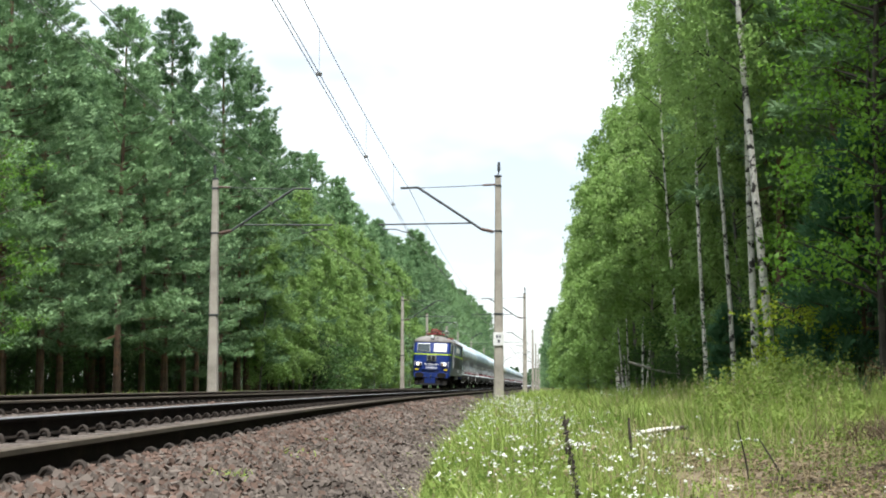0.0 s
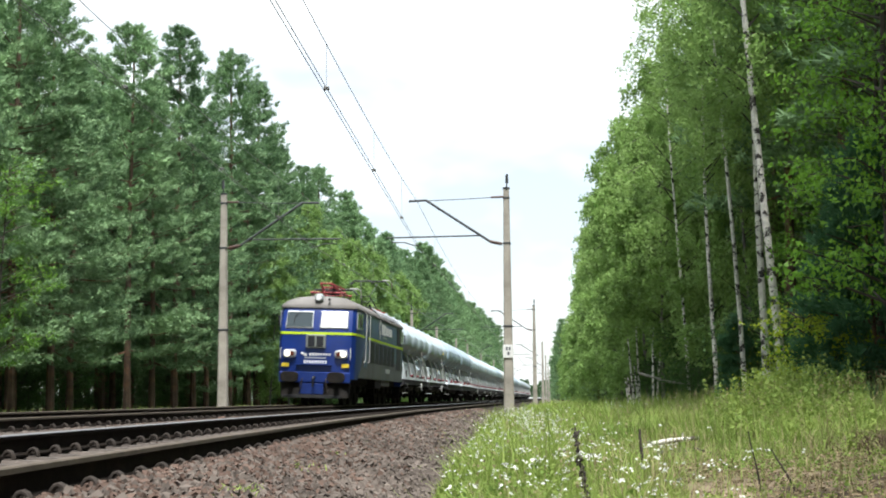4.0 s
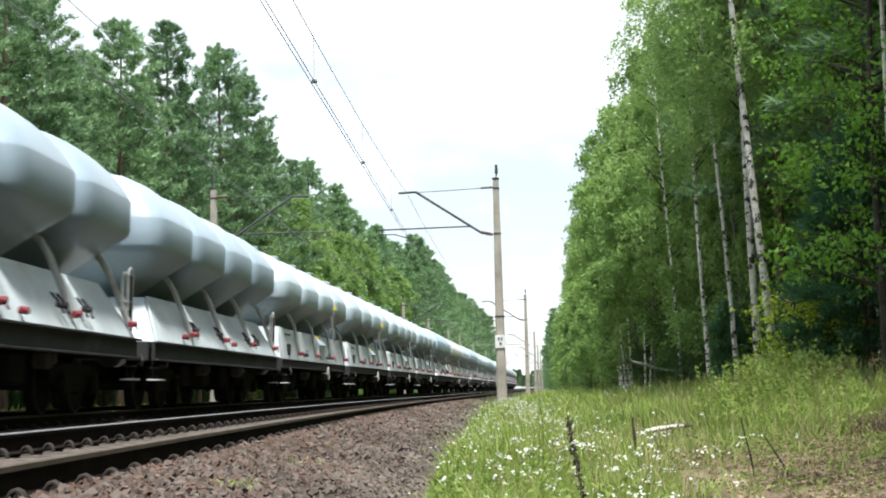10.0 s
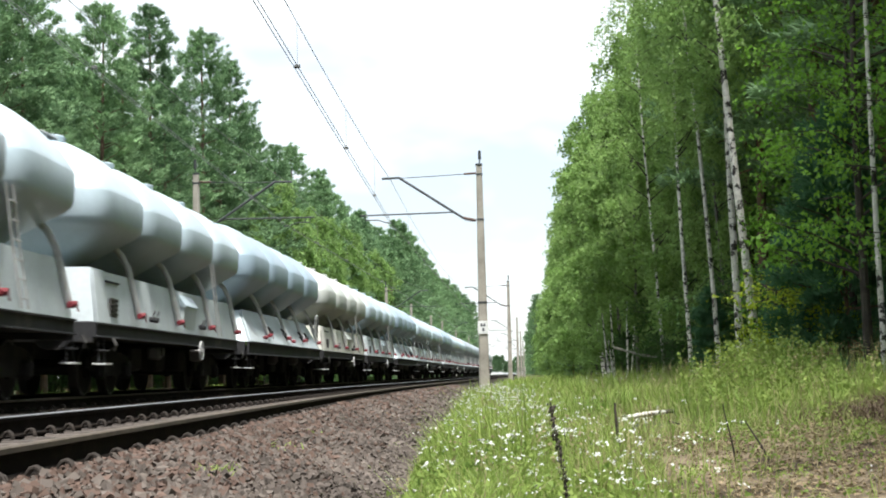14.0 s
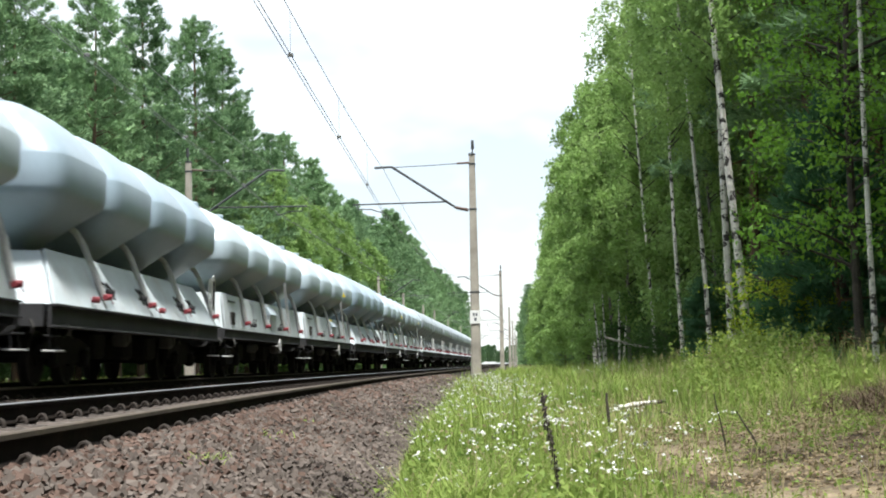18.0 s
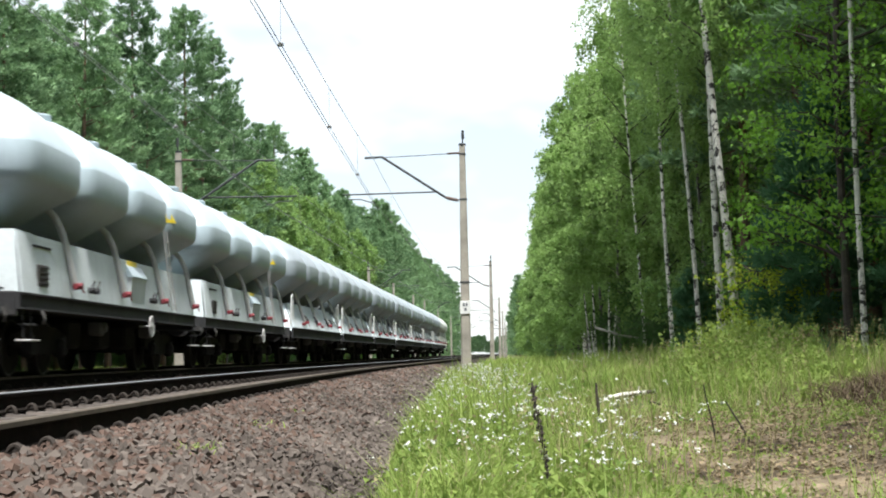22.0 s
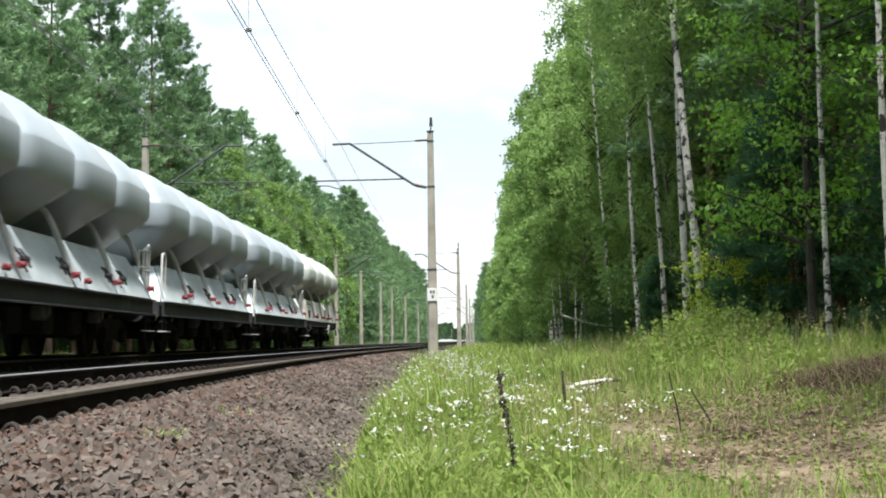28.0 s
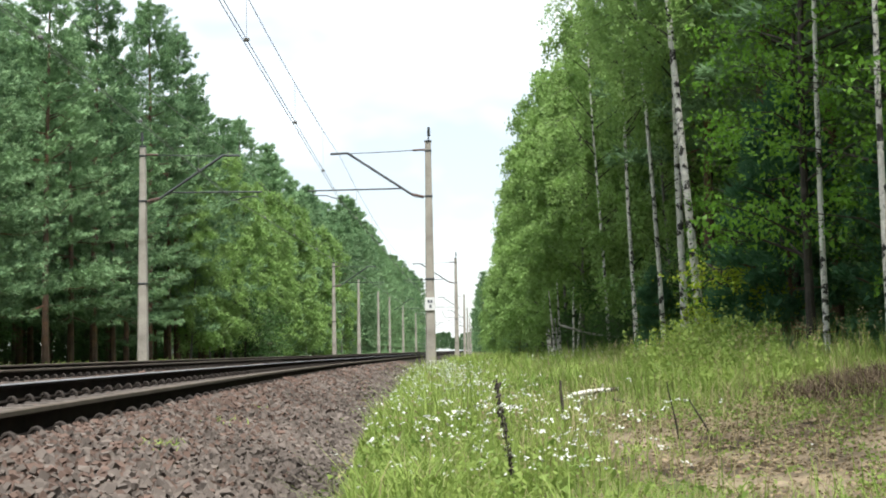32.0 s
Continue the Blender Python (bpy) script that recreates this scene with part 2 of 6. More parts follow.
M_LITTER = leafy("dead_leaves", (0.05, 0.036, 0.02), (0.34, 0.265, 0.165), 0.15, 0.85)
M_PETAL = mat("white_petals", (0.5, 0.51, 0.46), 0.7, var=0.12, scale=10, fine=60, bump=0)
M_BARK = mat("pine_bark", (0.13, 0.085, 0.06), 0.95, var=0.35, scale=3, fine=26, bump=0.8, col2=(0.24, 0.12, 0.065), spot=0.5)
M_DARKBARK = mat("dark_bark", (0.06, 0.05, 0.042), 0.95, var=0.35, scale=3, fine=26, bump=0.8, col2=(0.1, 0.085, 0.07))
M_BIRCHBARK = mat("white_birch_bark", (0.66, 0.63, 0.58), 0.8, var=0.2, scale=9.0, fine=34, bump=0.6, col2=(0.03, 0.026, 0.024), spot=0.52, sharp=0.04)
M_STALK = mat("dried_brown_stalk", (0.055, 0.045, 0.035), 0.95, var=0.3, scale=20, fine=120, bump=0.4)
M_GREYWOOD = mat("bleached_wood", (0.4, 0.38, 0.34), 0.9, var=0.2, scale=8, fine=60, bump=0.4, col2=(0.12, 0.1, 0.09), spot=0.58)


# ---- mesh tools ----
class Shape:
    """Vertices and faces of one part, gathered piece by piece."""

    def __init__(self):
        self.v, self.f = [], []

    def add(self, verts, faces, m=None):
        k = len(self.v)
        self.v += [tuple(m @ Vector(p)) for p in verts] if m else [tuple(p) for p in verts]
        self.f += [tuple(i + k for i in q) for q in faces]
        return self

    def box(self, c, s, bevel=0.0, m=None):
        """A box by its centre and size, its edges chamfered."""
        hx, hy, hz = s[0] / 2, s[1] / 2, s[2] / 2
        b = min(bevel, hx * 0.9, hy * 0.9, hz * 0.9)
        rings = []
        for z, i in ((-hz, b), (-hz + b, 0), (hz - b, 0), (hz, b)) if b else ((-hz, 0), (hz, 0)):
            x, y = hx - i, hy - i
            if b:
                rings.append([(x - b + i * 0, -y, z), (x, -y + b, z), (x, y - b, z), (x - b, y, z), (-x + b, y, z), (-x, y - b, z), (-x, -y + b, z), (-x + b, -y, z)])
            else:
                rings.append([(x, -y, z), (x, y, z), (-x, y, z), (-x, -y, z)])
        mm = Matrix.Translation(c)
        return self.loft(rings, m @ mm if m else mm)

    def loft(self, rings, m=None, caps=True, closed=True):
        n = len(rings[0])
        verts = [p for r in rings for p in r]
        faces = []
        for a in range(len(rings) - 1):
            for i in range(n if closed else n - 1):
                j = (i + 1) % n
                faces.append((a * n + i, a * n + j, (a + 1) * n + j, (a + 1) * n + i))
        if caps:
            faces.append(tuple(range(n - 1, -1, -1)))
            faces.append(tuple(range((len(rings) - 1) * n, len(rings) * n)))
        return self.add(verts, faces, m)

    def tube(self, pts, r, n=8, caps=True):
        """A round bar along points; r is one radius or one for each point."""
        pts = [Vector(p) for p in pts]
        rr = r if isinstance(r, (list, tuple)) else [r] * len(pts)
        rings, side = [], None
        for i, p in enumerate(pts):
            d = (pts[min(i + 1, len(pts) - 1)] - pts[max(i - 1, 0)]).normalized()
            if side is None:
                side = d.orthogonal().normalized()
            side = (side - d * side.dot(d)).normalized()
            up = d.cross(side)
            rings.append([p + (side * math.cos(2 * math.pi * k / n) + up * math.sin(2 * math.pi * k / n)) * rr[i] for k in range(n)])
        return self.loft(rings, None, caps)

    def disc(self, c, axis, r, h, n=20, bevel=0.0):
        """A cylinder along x, y or z, centred at c."""
        rings = []
        steps = ((-h / 2, r - bevel), (-h / 2 + bevel, r), (h / 2 - bevel, r), (h / 2, r - bevel)) if bevel else ((-h / 2, r), (h / 2, r))
        for d, q in steps:
            ring = []
            for k in range(n):
                a, b = q * math.cos(2 * math.pi * k / n), q * math.sin(2 * math.pi * k / n)
                ring.append({"x": (d, a, b), "y": (b, d, a), "z": (a, b, d)}[axis])
            rings.append(ring)
        return self.loft(rings, Matrix.Translation(c))

    def ring(self, c, axis, r, w, n=20, k=6):
        """A torus round an axis."""
        verts, faces = [], []
        for i in range(n):
            a = 2 * math.pi * i / n
            for j in range(k):
                b = 2 * math.pi * j / k
                q, d = r + w * math.cos(b), w * math.sin(b)
                p, s = q * math.cos(a), q * math.sin(a)
                verts.append({"x": (d, p, s), "y": (s, d, p), "z": (p, s, d)}[axis])
                faces.append((i * k + j, i * k + (j + 1) % k, ((i + 1) % n) * k + (j + 1) % k, ((i + 1) % n) * k + j))
        return self.add(verts, faces, Matrix.Translation(c))

    def slab(self, corners, thick):
        """A flat plate: four or more corners in order, thickened along its normal, away from it."""
        p = [Vector(q) for q in corners]
        nrm = (p[1] - p[0]).cross(p[2] - p[0]).normalized() * thick
        return self.loft([[q for q in p], [q + nrm for q in p]])

    def mesh(self, name, smooth=35):
        me = bpy.data.meshes.new(name)
        me.from_pydata(self.v, [], self.f)
        if smooth:
            me.shade_smooth()
            me.set_sharp_from_angle(angle=radians(smooth))
        me.validate()
        return me


def part(name, shape, material, parent=None, label="", at=None, smooth=35):
    """One mesh object under a thing or a part; shape may be a mesh that others share."""
    me = shape if isinstance(shape, bpy.types.Mesh) else shape.mesh(name, smooth)
    if not me.materials:
        me.materials.append(material)
    ob = new(name, me)
    if parent:
        ob.parent = parent
    if at is not None:
        ob.matrix_basis = at
    if label:
        ob["label"] = label
    return ob


def thing(name, label, category, group="", at=None, kind=""):
    ob = new(name)
    ob.empty_display_size = 0.2
    if at is not None:
        ob.matrix_basis = at
    return tagged(ob, label, category, group, kind)


# ---- the line: a gentle curve to the right that runs out into a straight ----
OFF, CURVE, BEND = 2.291, 0.0011935, 52.08
GAP, CANT, RISE = 4.407, 0.0357, 0.1003   # right rail to right rail, cross fall, height of the far track


def slope(y):
    return CURVE * min(max(y, 0.0), BEND)


def line(y, u=0.0, z=0.0):
    """The place u metres to the right of the nearest rail, y metres along, z over its head."""
    e = min(max(y, 0.0), BEND)
    x = -OFF + CURVE * (e * e / 2 + (max(y, 0.0) - e) * BEND)
    s = slope(y)
    n = 1 / math.sqrt(1 + s * s)
    return Vector((x + u * n, y - u * s * n, z))


def along(y, u=0.0, z=0.0, lean=0.0):
    return Matrix.Translation(line(y, u, z)) @ pose(0, 0, 0, 0, lean, -math.degrees(math.atan(slope(y))))


FAR_U = -0.75 - GAP      # middle of the far track
FAR_Z = RISE + 0.75 * CANT
NEAR_U, NEAR_Z = -0.75, 0.75 * CANT


def ground_z(u, y):
    """Height of the soil beside the line."""
    n1 = noise.noise((u * 0.35, y * 0.2, 3.1)) * 0.09 + noise.noise((u * 1.3, y * 0.9, 7.7)) * 0.035
    if u < -9.6:
        return -0.5 + 0.25 * min(1.0, (-9.6 - u) / 5.0) + n1
    if u < 1.7:
        return -0.75
    if u < 2.6:
        return -0.62 + 0.14 * (u - 1.7) / 0.9 + n1 * 0.3
    bank = min(1.0, max(0.0, (u - 4.2) / 5.5))
    near = 0.09 * math.exp(-((u - 5.6) / 1.7) ** 2 - ((y - 11.5) / 4.0) ** 2)
    return -0.48 + 0.62 * bank * bank * (3 - 2 * bank) + near + n1


# ---- ground, ballast, rails ----
def build_ground():
    us = [-500, -250, -120, -70, -45, -32, -24, -19, -15, -12.5, -11, -9.8, -9.6, 1.6] + [1.8 + 0.35 * i for i in range(36)] + [16, 19, 24, 32, 50, 90, 180, 320, 500]
    ys = [-900, -450, -200, -120, -60, -25, -8] + [2 + 0.7 * i for i in range(60)] + [46 + 4 * i for i in range(30)] + [180, 220, 280, 360, 460, 600, 800, 1100, 1500, 2200, 3000]
    verts, faces = [], []
    for y in ys:
        for u in us:
            p = line(y, u)
            verts.append((p.x, p.y, ground_z(u, y)))
    n = len(us)
    for j in range(len(ys) - 1):
        for i in range(n - 1):
            faces.append((j * n + i, j * n + i + 1, (j + 1) * n + i + 1, (j + 1) * n + i))
    s = Shape().add(verts, faces)
    g = part("ground", s, M_EARTH, smooth=180)
    tagged(g, "sandy soil with patchy grass and dry moss", "ground", kind="structure")


def sweep(profile, ys):
    """A profile of (u, z) drawn along the line."""
    s = Shape()
    s.loft([[line(y, u, z) for u, z in profile] for y in ys])
    return s


YS = [-700, -400, -200, -120, -60, -20] + [2.0 * i for i in range(60)] + [120 + 10 * i for i in range(10)] + [220 + 30 * i for i in range(10)] + [540, 700, 1000, 1500]


def build_ballast():
    prof = [(-10.3, -0.8), (-9.6, -0.5), (-8.3, -0.12), (-4.9, -0.1), (-3.9, -0.14), (-3.2, -0.3), (-2.4, -0.2), (0.45, -0.21), (1.0, -0.32), (2.0, -0.62), (2.3, -0.8)]
    b = part("ballast", sweep(prof[::-1], YS), M_BALLAST, smooth=180)
    return tagged(b, "reddish grey ballast bed under two railway tracks", "ballast", kind="structure")


RAIL = [(-0.036, 0.0), (0.036, 0.0), (0.036, -0.03), (0.01, -0.045), (0.01, -0.14), (0.075, -0.158), (0.075, -0.172), (-0.075, -0.172), (-0.075, -0.158), (-0.01, -0.14), (-0.01, -0.045), (-0.036, -0.03)]


def build_track(u0, z0, label, head):
    """One track: two rails with worn heads, sleepers, clips."""
    tr = thing("railway_track", label, "railway track", kind="structure")
    yn = [y for y in YS]
    for k, u in ((0, 0.0), (1, -1.5)):
        z = z0 + k * 1.5 * CANT
        top, deep = head[k], -0.006 if head[k] is M_SHINE else -0.028
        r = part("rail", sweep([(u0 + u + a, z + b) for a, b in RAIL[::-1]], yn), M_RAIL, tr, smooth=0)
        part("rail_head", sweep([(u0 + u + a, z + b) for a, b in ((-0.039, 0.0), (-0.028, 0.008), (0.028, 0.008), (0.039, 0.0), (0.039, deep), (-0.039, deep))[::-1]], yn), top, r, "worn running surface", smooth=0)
    sl = Shape().box((0, 0, -0.27), (2.5, 0.25, 0.18), 0.02).mesh("sleeper")
    cl = Shape()
    for dy in (-0.022, 0.022):
        cl.tube([(0.058, dy, -0.19), (0.06, dy, -0.145), (0.078, dy, -0.118), (0.1, dy, -0.11), (0.122, dy, -0.12), (0.138, dy, -0.15), (0.14, dy, -0.2)], 0.013, 6)
    cl.box((0.085, 0, -0.185), (0.11, 0.15, 0.03), 0.008)
    clm = cl.mesh("rail_clip")
    y, i = 4.72, 0
    while y < 62 and i < 130:
        m = along(y, u0 - 0.75, z0 + 0.75 * CANT, math.degrees(CANT))
        part("sleeper", sl, M_SLEEPER, tr, at=m)
        for du, turn in ((0.75, 0), (0.75, 180), (-0.75, 0), (-0.75, 180)):
            q = part("rail_clip", clm, M_CLIP, tr, at=m @ pose(du, 0, 0, 0, 0, turn))
        y += 0.634
        i += 1
    return tr


def build_stones(bed_part):
    """Loose crushed stone on the shoulder and between the rails."""
    rng = random.Random(5)
    heaps = {"red": Shape(), "grey": Shape()}
    corners = [(x, y, z) for z in (-1, 1) for y in (-1, 1) for x in (-1, 1)]
    sides = ((0, 2, 3, 1), (4, 5, 7, 6), (0, 1, 5, 4), (2, 6, 7, 3), (0, 4, 6, 2), (1, 3, 7, 5))

    def stone(p, r, red=0.5):
        """A broken lump with eight jagged corners."""
        s = heaps["red" if rng.random() < red else "grey"]
        k = len(s.v)
        turn = Euler((rng.uniform(-1.2, 1.2), rng.uniform(-1.2, 1.2), rng.uniform(0, 6.28))).to_matrix()
        sx, sy, sz = rng.uniform(0.7, 1.25), rng.uniform(0.6, 1.0), rng.uniform(0.45, 0.85)
        for x, y, z in corners:
            q = turn @ Vector((x * sx * rng.uniform(0.45, 1.0), y * sy * rng.uniform(0.45, 1.0), z * sz * rng.uniform(0.5, 1.0))) * r
            s.v.append((p.x + q.x, p.y + q.y, p.z + q.z))
        s.f += [tuple(i + k for i in f) for f in sides]

    def bed(u):
        return np.interp(u, (-8.3, -4.9, -3.9, -3.2, -2.4, -0.2, 0.08, 0.45, 1.0, 2.0, 2.4), (-0.12, -0.1, -0.14, -0.3, -0.2, -0.185, -0.18, -0.19, -0.31, -0.62, -0.6))

    count = 0
    for y0, y1, dens, size in ((5.5, 14, 760, 0.027), (14, 24, 340, 0.034), (24, 40, 100, 0.046), (40, 70, 30, 0.06)):
        for _ in range(int((y1 - y0) * 2.25 * dens)):
            u = rng.uniform(0.1, 2.25)
            if u > 1.85 and rng.random() < 0.55:
                continue
            y = rng.uniform(y0, y1)
            stone(line(y, u, bed(u) + rng.uniform(-0.02, 0.03)), size * rng.choice((rng.uniform(0.5, 0.9), rng.uniform(0.8, 1.35))), 0.72 - 0.42 * u)
        for _ in range(int((y1 - y0) * 1.3 * dens * 0.35)):
            u = rng.uniform(-1.4, -0.1)
            stone(line(rng.uniform(y0 + 4, y1 + 4), u, bed(u) + rng.uniform(0, 0.03)), size * rng.uniform(0.6, 1.2))
        for _ in range(int((y1 - y0) * 2.6 * dens * 0.18)):
            u = rng.uniform(-4.3, -1.6)
            stone(line(rng.uniform(y0 + 8, y1 + 10), u, bed(u) + rng.uniform(0, 0.03)), size * rng.uniform(0.7, 1.3))
    # the stones that lie nearest, each on its own
    forms = []
    for k in range(12):
        own = Shape()
        turn = Euler((rng.uniform(-1, 1), rng.uniform(-1, 1), rng.uniform(0, 6.28))).to_matrix()
        sx, sy, sz = rng.uniform(0.75, 1.25), rng.uniform(0.6, 1.0), rng.uniform(0.5, 0.85)
        own.add([turn @ Vector((x * sx * rng.uniform(0.45, 1.0), y * sy * rng.uniform(0.45, 1.0), z * sz * rng.uniform(0.5, 1.0))) * 0.03 for x, y, z in corners], sides)
        me = own.mesh("stone", 0)
        me.materials.append(M_REDSTONE if k % 2 else M_STONE)
        forms.append(me)
    for k in range(300):
        u, y = rng.uniform(0.15, 1.75), rng.uniform(6.6, 9.2)
        q = part("stone", forms[rng.choice((0, 2, 4, 6, 8, 10)) + (rng.random() < 0.72 - 0.42 * u)], None, bed_part, at=Matrix.Translation(line(y, u, bed(u) + rng.uniform(0.012, 0.034))) @ pose(0, 0, 0, 0, 0, rng.uniform(0, 360)))
        r = rng.uniform(0.75, 1.3)
        q.scale = (r, r, r)
    for key, m, words in (("red", M_REDSTONE, "rust-stained reddish brown crushed stones beside the rails"), ("grey", M_STONE, "loose grey crushed stones of the ballast shoulder")):
        tagged(part("crushed_stone", heaps[key], m, smooth=0), words, "gravel", kind="stuff")


def build_sand():
    """Bare sandy litter on the bank; its rim dips under the soil."""
    us, ys = [2.9 + 0.11 * i for i in range(40)], [0.6 + 0.18 * j for j in range(82)]
    keep = {}
    verts, faces = [], []
    for j, y in enumerate(ys):
        for i, u in enumerate(us):
            shape = ((u - 4.95) / 1.6) ** 2 + ((y - 9.5) / 5.2) ** 2 + 0.75 * noise.noise((u * 0.9, y * 0.6, 4.0)) + 0.4 * noise.noise((u * 3, y * 2.2, 9.0))
            keep[i, j] = shape < 0.75 or (y < 8.0 and 3.75 < u < 6.6)
    for j, y in enumerate(ys):
        for i, u in enumerate(us):
            depth = min([max(abs(a), abs(b)) for a in (-2, -1, 0, 1, 2) for b in (-2, -1, 0, 1, 2) if not keep.get((i + a, j + b), False)] + [3])
            lift = 0.02 * noise.noise((u * 4, y * 4, 1.0)) + 0.03 * noise.noise((u * 1.3, y * 1.7, 6.0)) + 0.03
            p = line(y, u)
            verts.append((p.x, p.y, ground_z(u, y) + (-0.07, -0.06, 0.0, max(0.01, lift))[depth]))
    n = len(us)
    for j in range(len(ys) - 1):
        for i in range(n - 1):
            if keep[i, j] and keep[i + 1, j] and keep[i, j + 1] and keep[i + 1, j + 1]:
                faces.append((j * n + i, j * n + i + 1, (j + 1) * n + i + 1, (j + 1) * n + i))
    o = part("bare_sand", Shape().add(verts, faces), M_SAND, smooth=180)
    tagged(o, "bare sandy soil with dry litter on the bank", "sand", kind="structure")


build_ground()
build_sand()
BED = build_ballast()
build_track(0.0, 0.0, "near railway track, one brown and one polished rail", (M_HEAD, M_SHINE))
build_track(-GAP, RISE, "far railway track with dull brown rails on sleepers", (M_HEAD, M_HEAD))
build_stones(BED)


# ---- masts, arms and wires of the overhead line ----
def mast(y, u, side, near, arm=True, height=7.87, plate=False):
    """A tapered concrete mast; its bracket reaches over the track on that side (-1 left, 1 right)."""
    base = -0.45 if u > 0 else -0.2
    words = "tall tapered grey concrete mast with a steel bracket over the track" if arm else "slender grey concrete pole beside the track"
    t = thing("overhead_line_mast", words, "mast", "masts along the line", along(y, u, 0))
    s = Shape()
    w0, w1 = 0.19, 0.105
    rings = []
    for k in range(7):
        f = k / 6
        w = w0 + (w1 - w0) * f
        z = base - 0.3 + (height - base + 0.3) * f
        c = w * 0.28
        rings.append([(w, -w + c, z), (w, w - c, z), (w - c, w, z), (-w + c, w, z), (-w, w - c, z), (-w, -w + c, z), (-w + c, -w, z), (w - c, -w, z)])
    s.loft(rings)
    part("shaft", s, M_MAST, t, smooth=0)
    if near:
        for z in (5.9, 7.55, 2.9):
            w = w0 + (w1 - w0) * (z - base) / (height - base) + 0.012
            part("collar", Shape().box((0, 0, z), (2 * w, 2 * w, 0.07), 0.012), M_STEEL, t)
    if not arm:
        return t
    d = side
    tip, foot = (d * 3.55, 0, 7.5), (d * 0.12, 0, 5.88)
    if near:
        st = Shape().tube([(d * 0.16, 0, 5.88), (d * 0.62, 0, 5.98)], 0.05, 8)
        for k in range(5):
            st.disc((d * (0.24 + 0.075 * k), 0, 5.895 + 0.016 * k), "x", 0.085, 0.03, 12)
        part("insulator", st, M_CERAMIC, t)
    part("bracket_tube", Shape().tube([(d * 0.6, 0, 5.97), (d * 2.92, 0, 7.52), tip], 0.045, 8), M_STEEL, t)
    part("stay_rod", Shape().tube([(d * 0.1, 0, 7.6), (d * 1.5, 0, 7.54), (d * 2.92, 0, 7.5)], 0.014, 5), M_STEEL, t)
    part("steady_tube", Shape().tube([(d * 0.98, 0, 6.2), (d * 4.35, 0, 6.17)], 0.028, 6), M_STEEL, t)
    if near:
        part("steady_arm", Shape().tube([(d * 4.2, 0, 6.15), (d * 4.18, 0, 6.0), (d * 3.7, 0, 5.99), (d * 3.45, 0, 5.9), (d * 3.2, 0, 5.86)], 0.02, 6), M_STEEL, t)
        part("stay_insulator", Shape().tube([(d * 0.12, 0, 7.6), (d * 0.55, 0, 7.585)], 0.04, 8), M_CERAMIC, t)
        tp = Shape().tube([(0, 0, 7.86), (-0.02 * d, 0, 8.02), (-0.03 * d, 0, 8.1)], 0.025, 6)
        tp.disc((0, 0, 7.9), "z", 0.13, 0.07, 12)
        tp.tube([(-0.03 * d, 0, 8.1), (-0.03 * d, 0, 8.42)], [0.06, 0.045], 8)
        part("top_fitting", tp, M_STEEL, t)
    if plate:
        pl = part("number_plate", Shape().box((0, -0.19, 2.0), (0.37, 0.015, 0.47), 0.004), M_WHITE, t, "white metal distance plate")
        for x, z, w in ((-0.05, 2.09, 0.07), (0.05, 2.09, 0.07), (0.01, 1.92, 0.08)):
            part("digit_bar", Shape().box((x, -0.2, z), (w, 0.008, 0.11), 0.002), M_LOWER, pl)
    return t


R_U, L_U = -0.75 + 2.99, FAR_U - 2.99
for k, y in enumerate((-14.8, 53.0, 121.0, 198.0, 262.0, 346.0, 430.0)):
    mast(y, R_U, -1, y < 130, True, plate=k == 1)
for y in (-14.8, 53.0, 124.0, 203.0, 290.0, 375.0):
    mast(y, L_U, 1, y < 130, True)
for y in (150.0, 180.0, 240.0):
    mast(y, L_U, 1, False, False, 7.7)


def span(u, z0, y0, y1, dx0, dx1, sag, top):
    """Messenger, double contact wire and droppers of one span."""
    w = thing("catenary_span", "thin overhead contact wires hung from a messenger wire", "overhead wire", "overhead wires")
    a, b = line(y0, u + dx0), line(y1, u + dx1)

    def at(f, z, dx=0.0):
        p = a.lerp(b, f)
        return (p.x + dx, p.y, z)

    part("messenger_wire", Shape().tube([at(f / 14, z0 + top - 4 * sag * (f / 14) * (1 - f / 14)) for f in range(15)], 0.008, 4), M_WIRE, w)
    for dx in (-0.035, 0.035):
        part("contact_wire", Shape().tube([at(0, z0, dx), at(0.5, z0 - 0.03, dx), at(1, z0, dx)], 0.008, 4), M_WIRE, w)
    for f in (0.12, 0.26, 0.4, 0.5, 0.6, 0.74, 0.88):
        part("dropper", Shape().tube([at(f, z0 + top - 4 * sag * f * (1 - f)), at(f, z0)], 0.0045, 3), M_WIRE, w)
        part("clamp", Shape().box(at(f, z0 + 0.03), (0.1, 0.09, 0.06), 0.01), M_WIRE, w)


ends = (-82.0, -14.8, 53.0, 121.0, 198.0, 262.0, 346.0)
for k in range(6):
    s0, s1 = (-0.55, -0.25) if k % 2 else (-0.25, -0.55)
    span(NEAR_U, 5.86, ends[k], ends[k + 1], s0, s1, 0.82, 1.62)
    span(FAR_U, 5.96, ends[k], ends[k + 1], -s0, -s1, 0.82, 1.62)


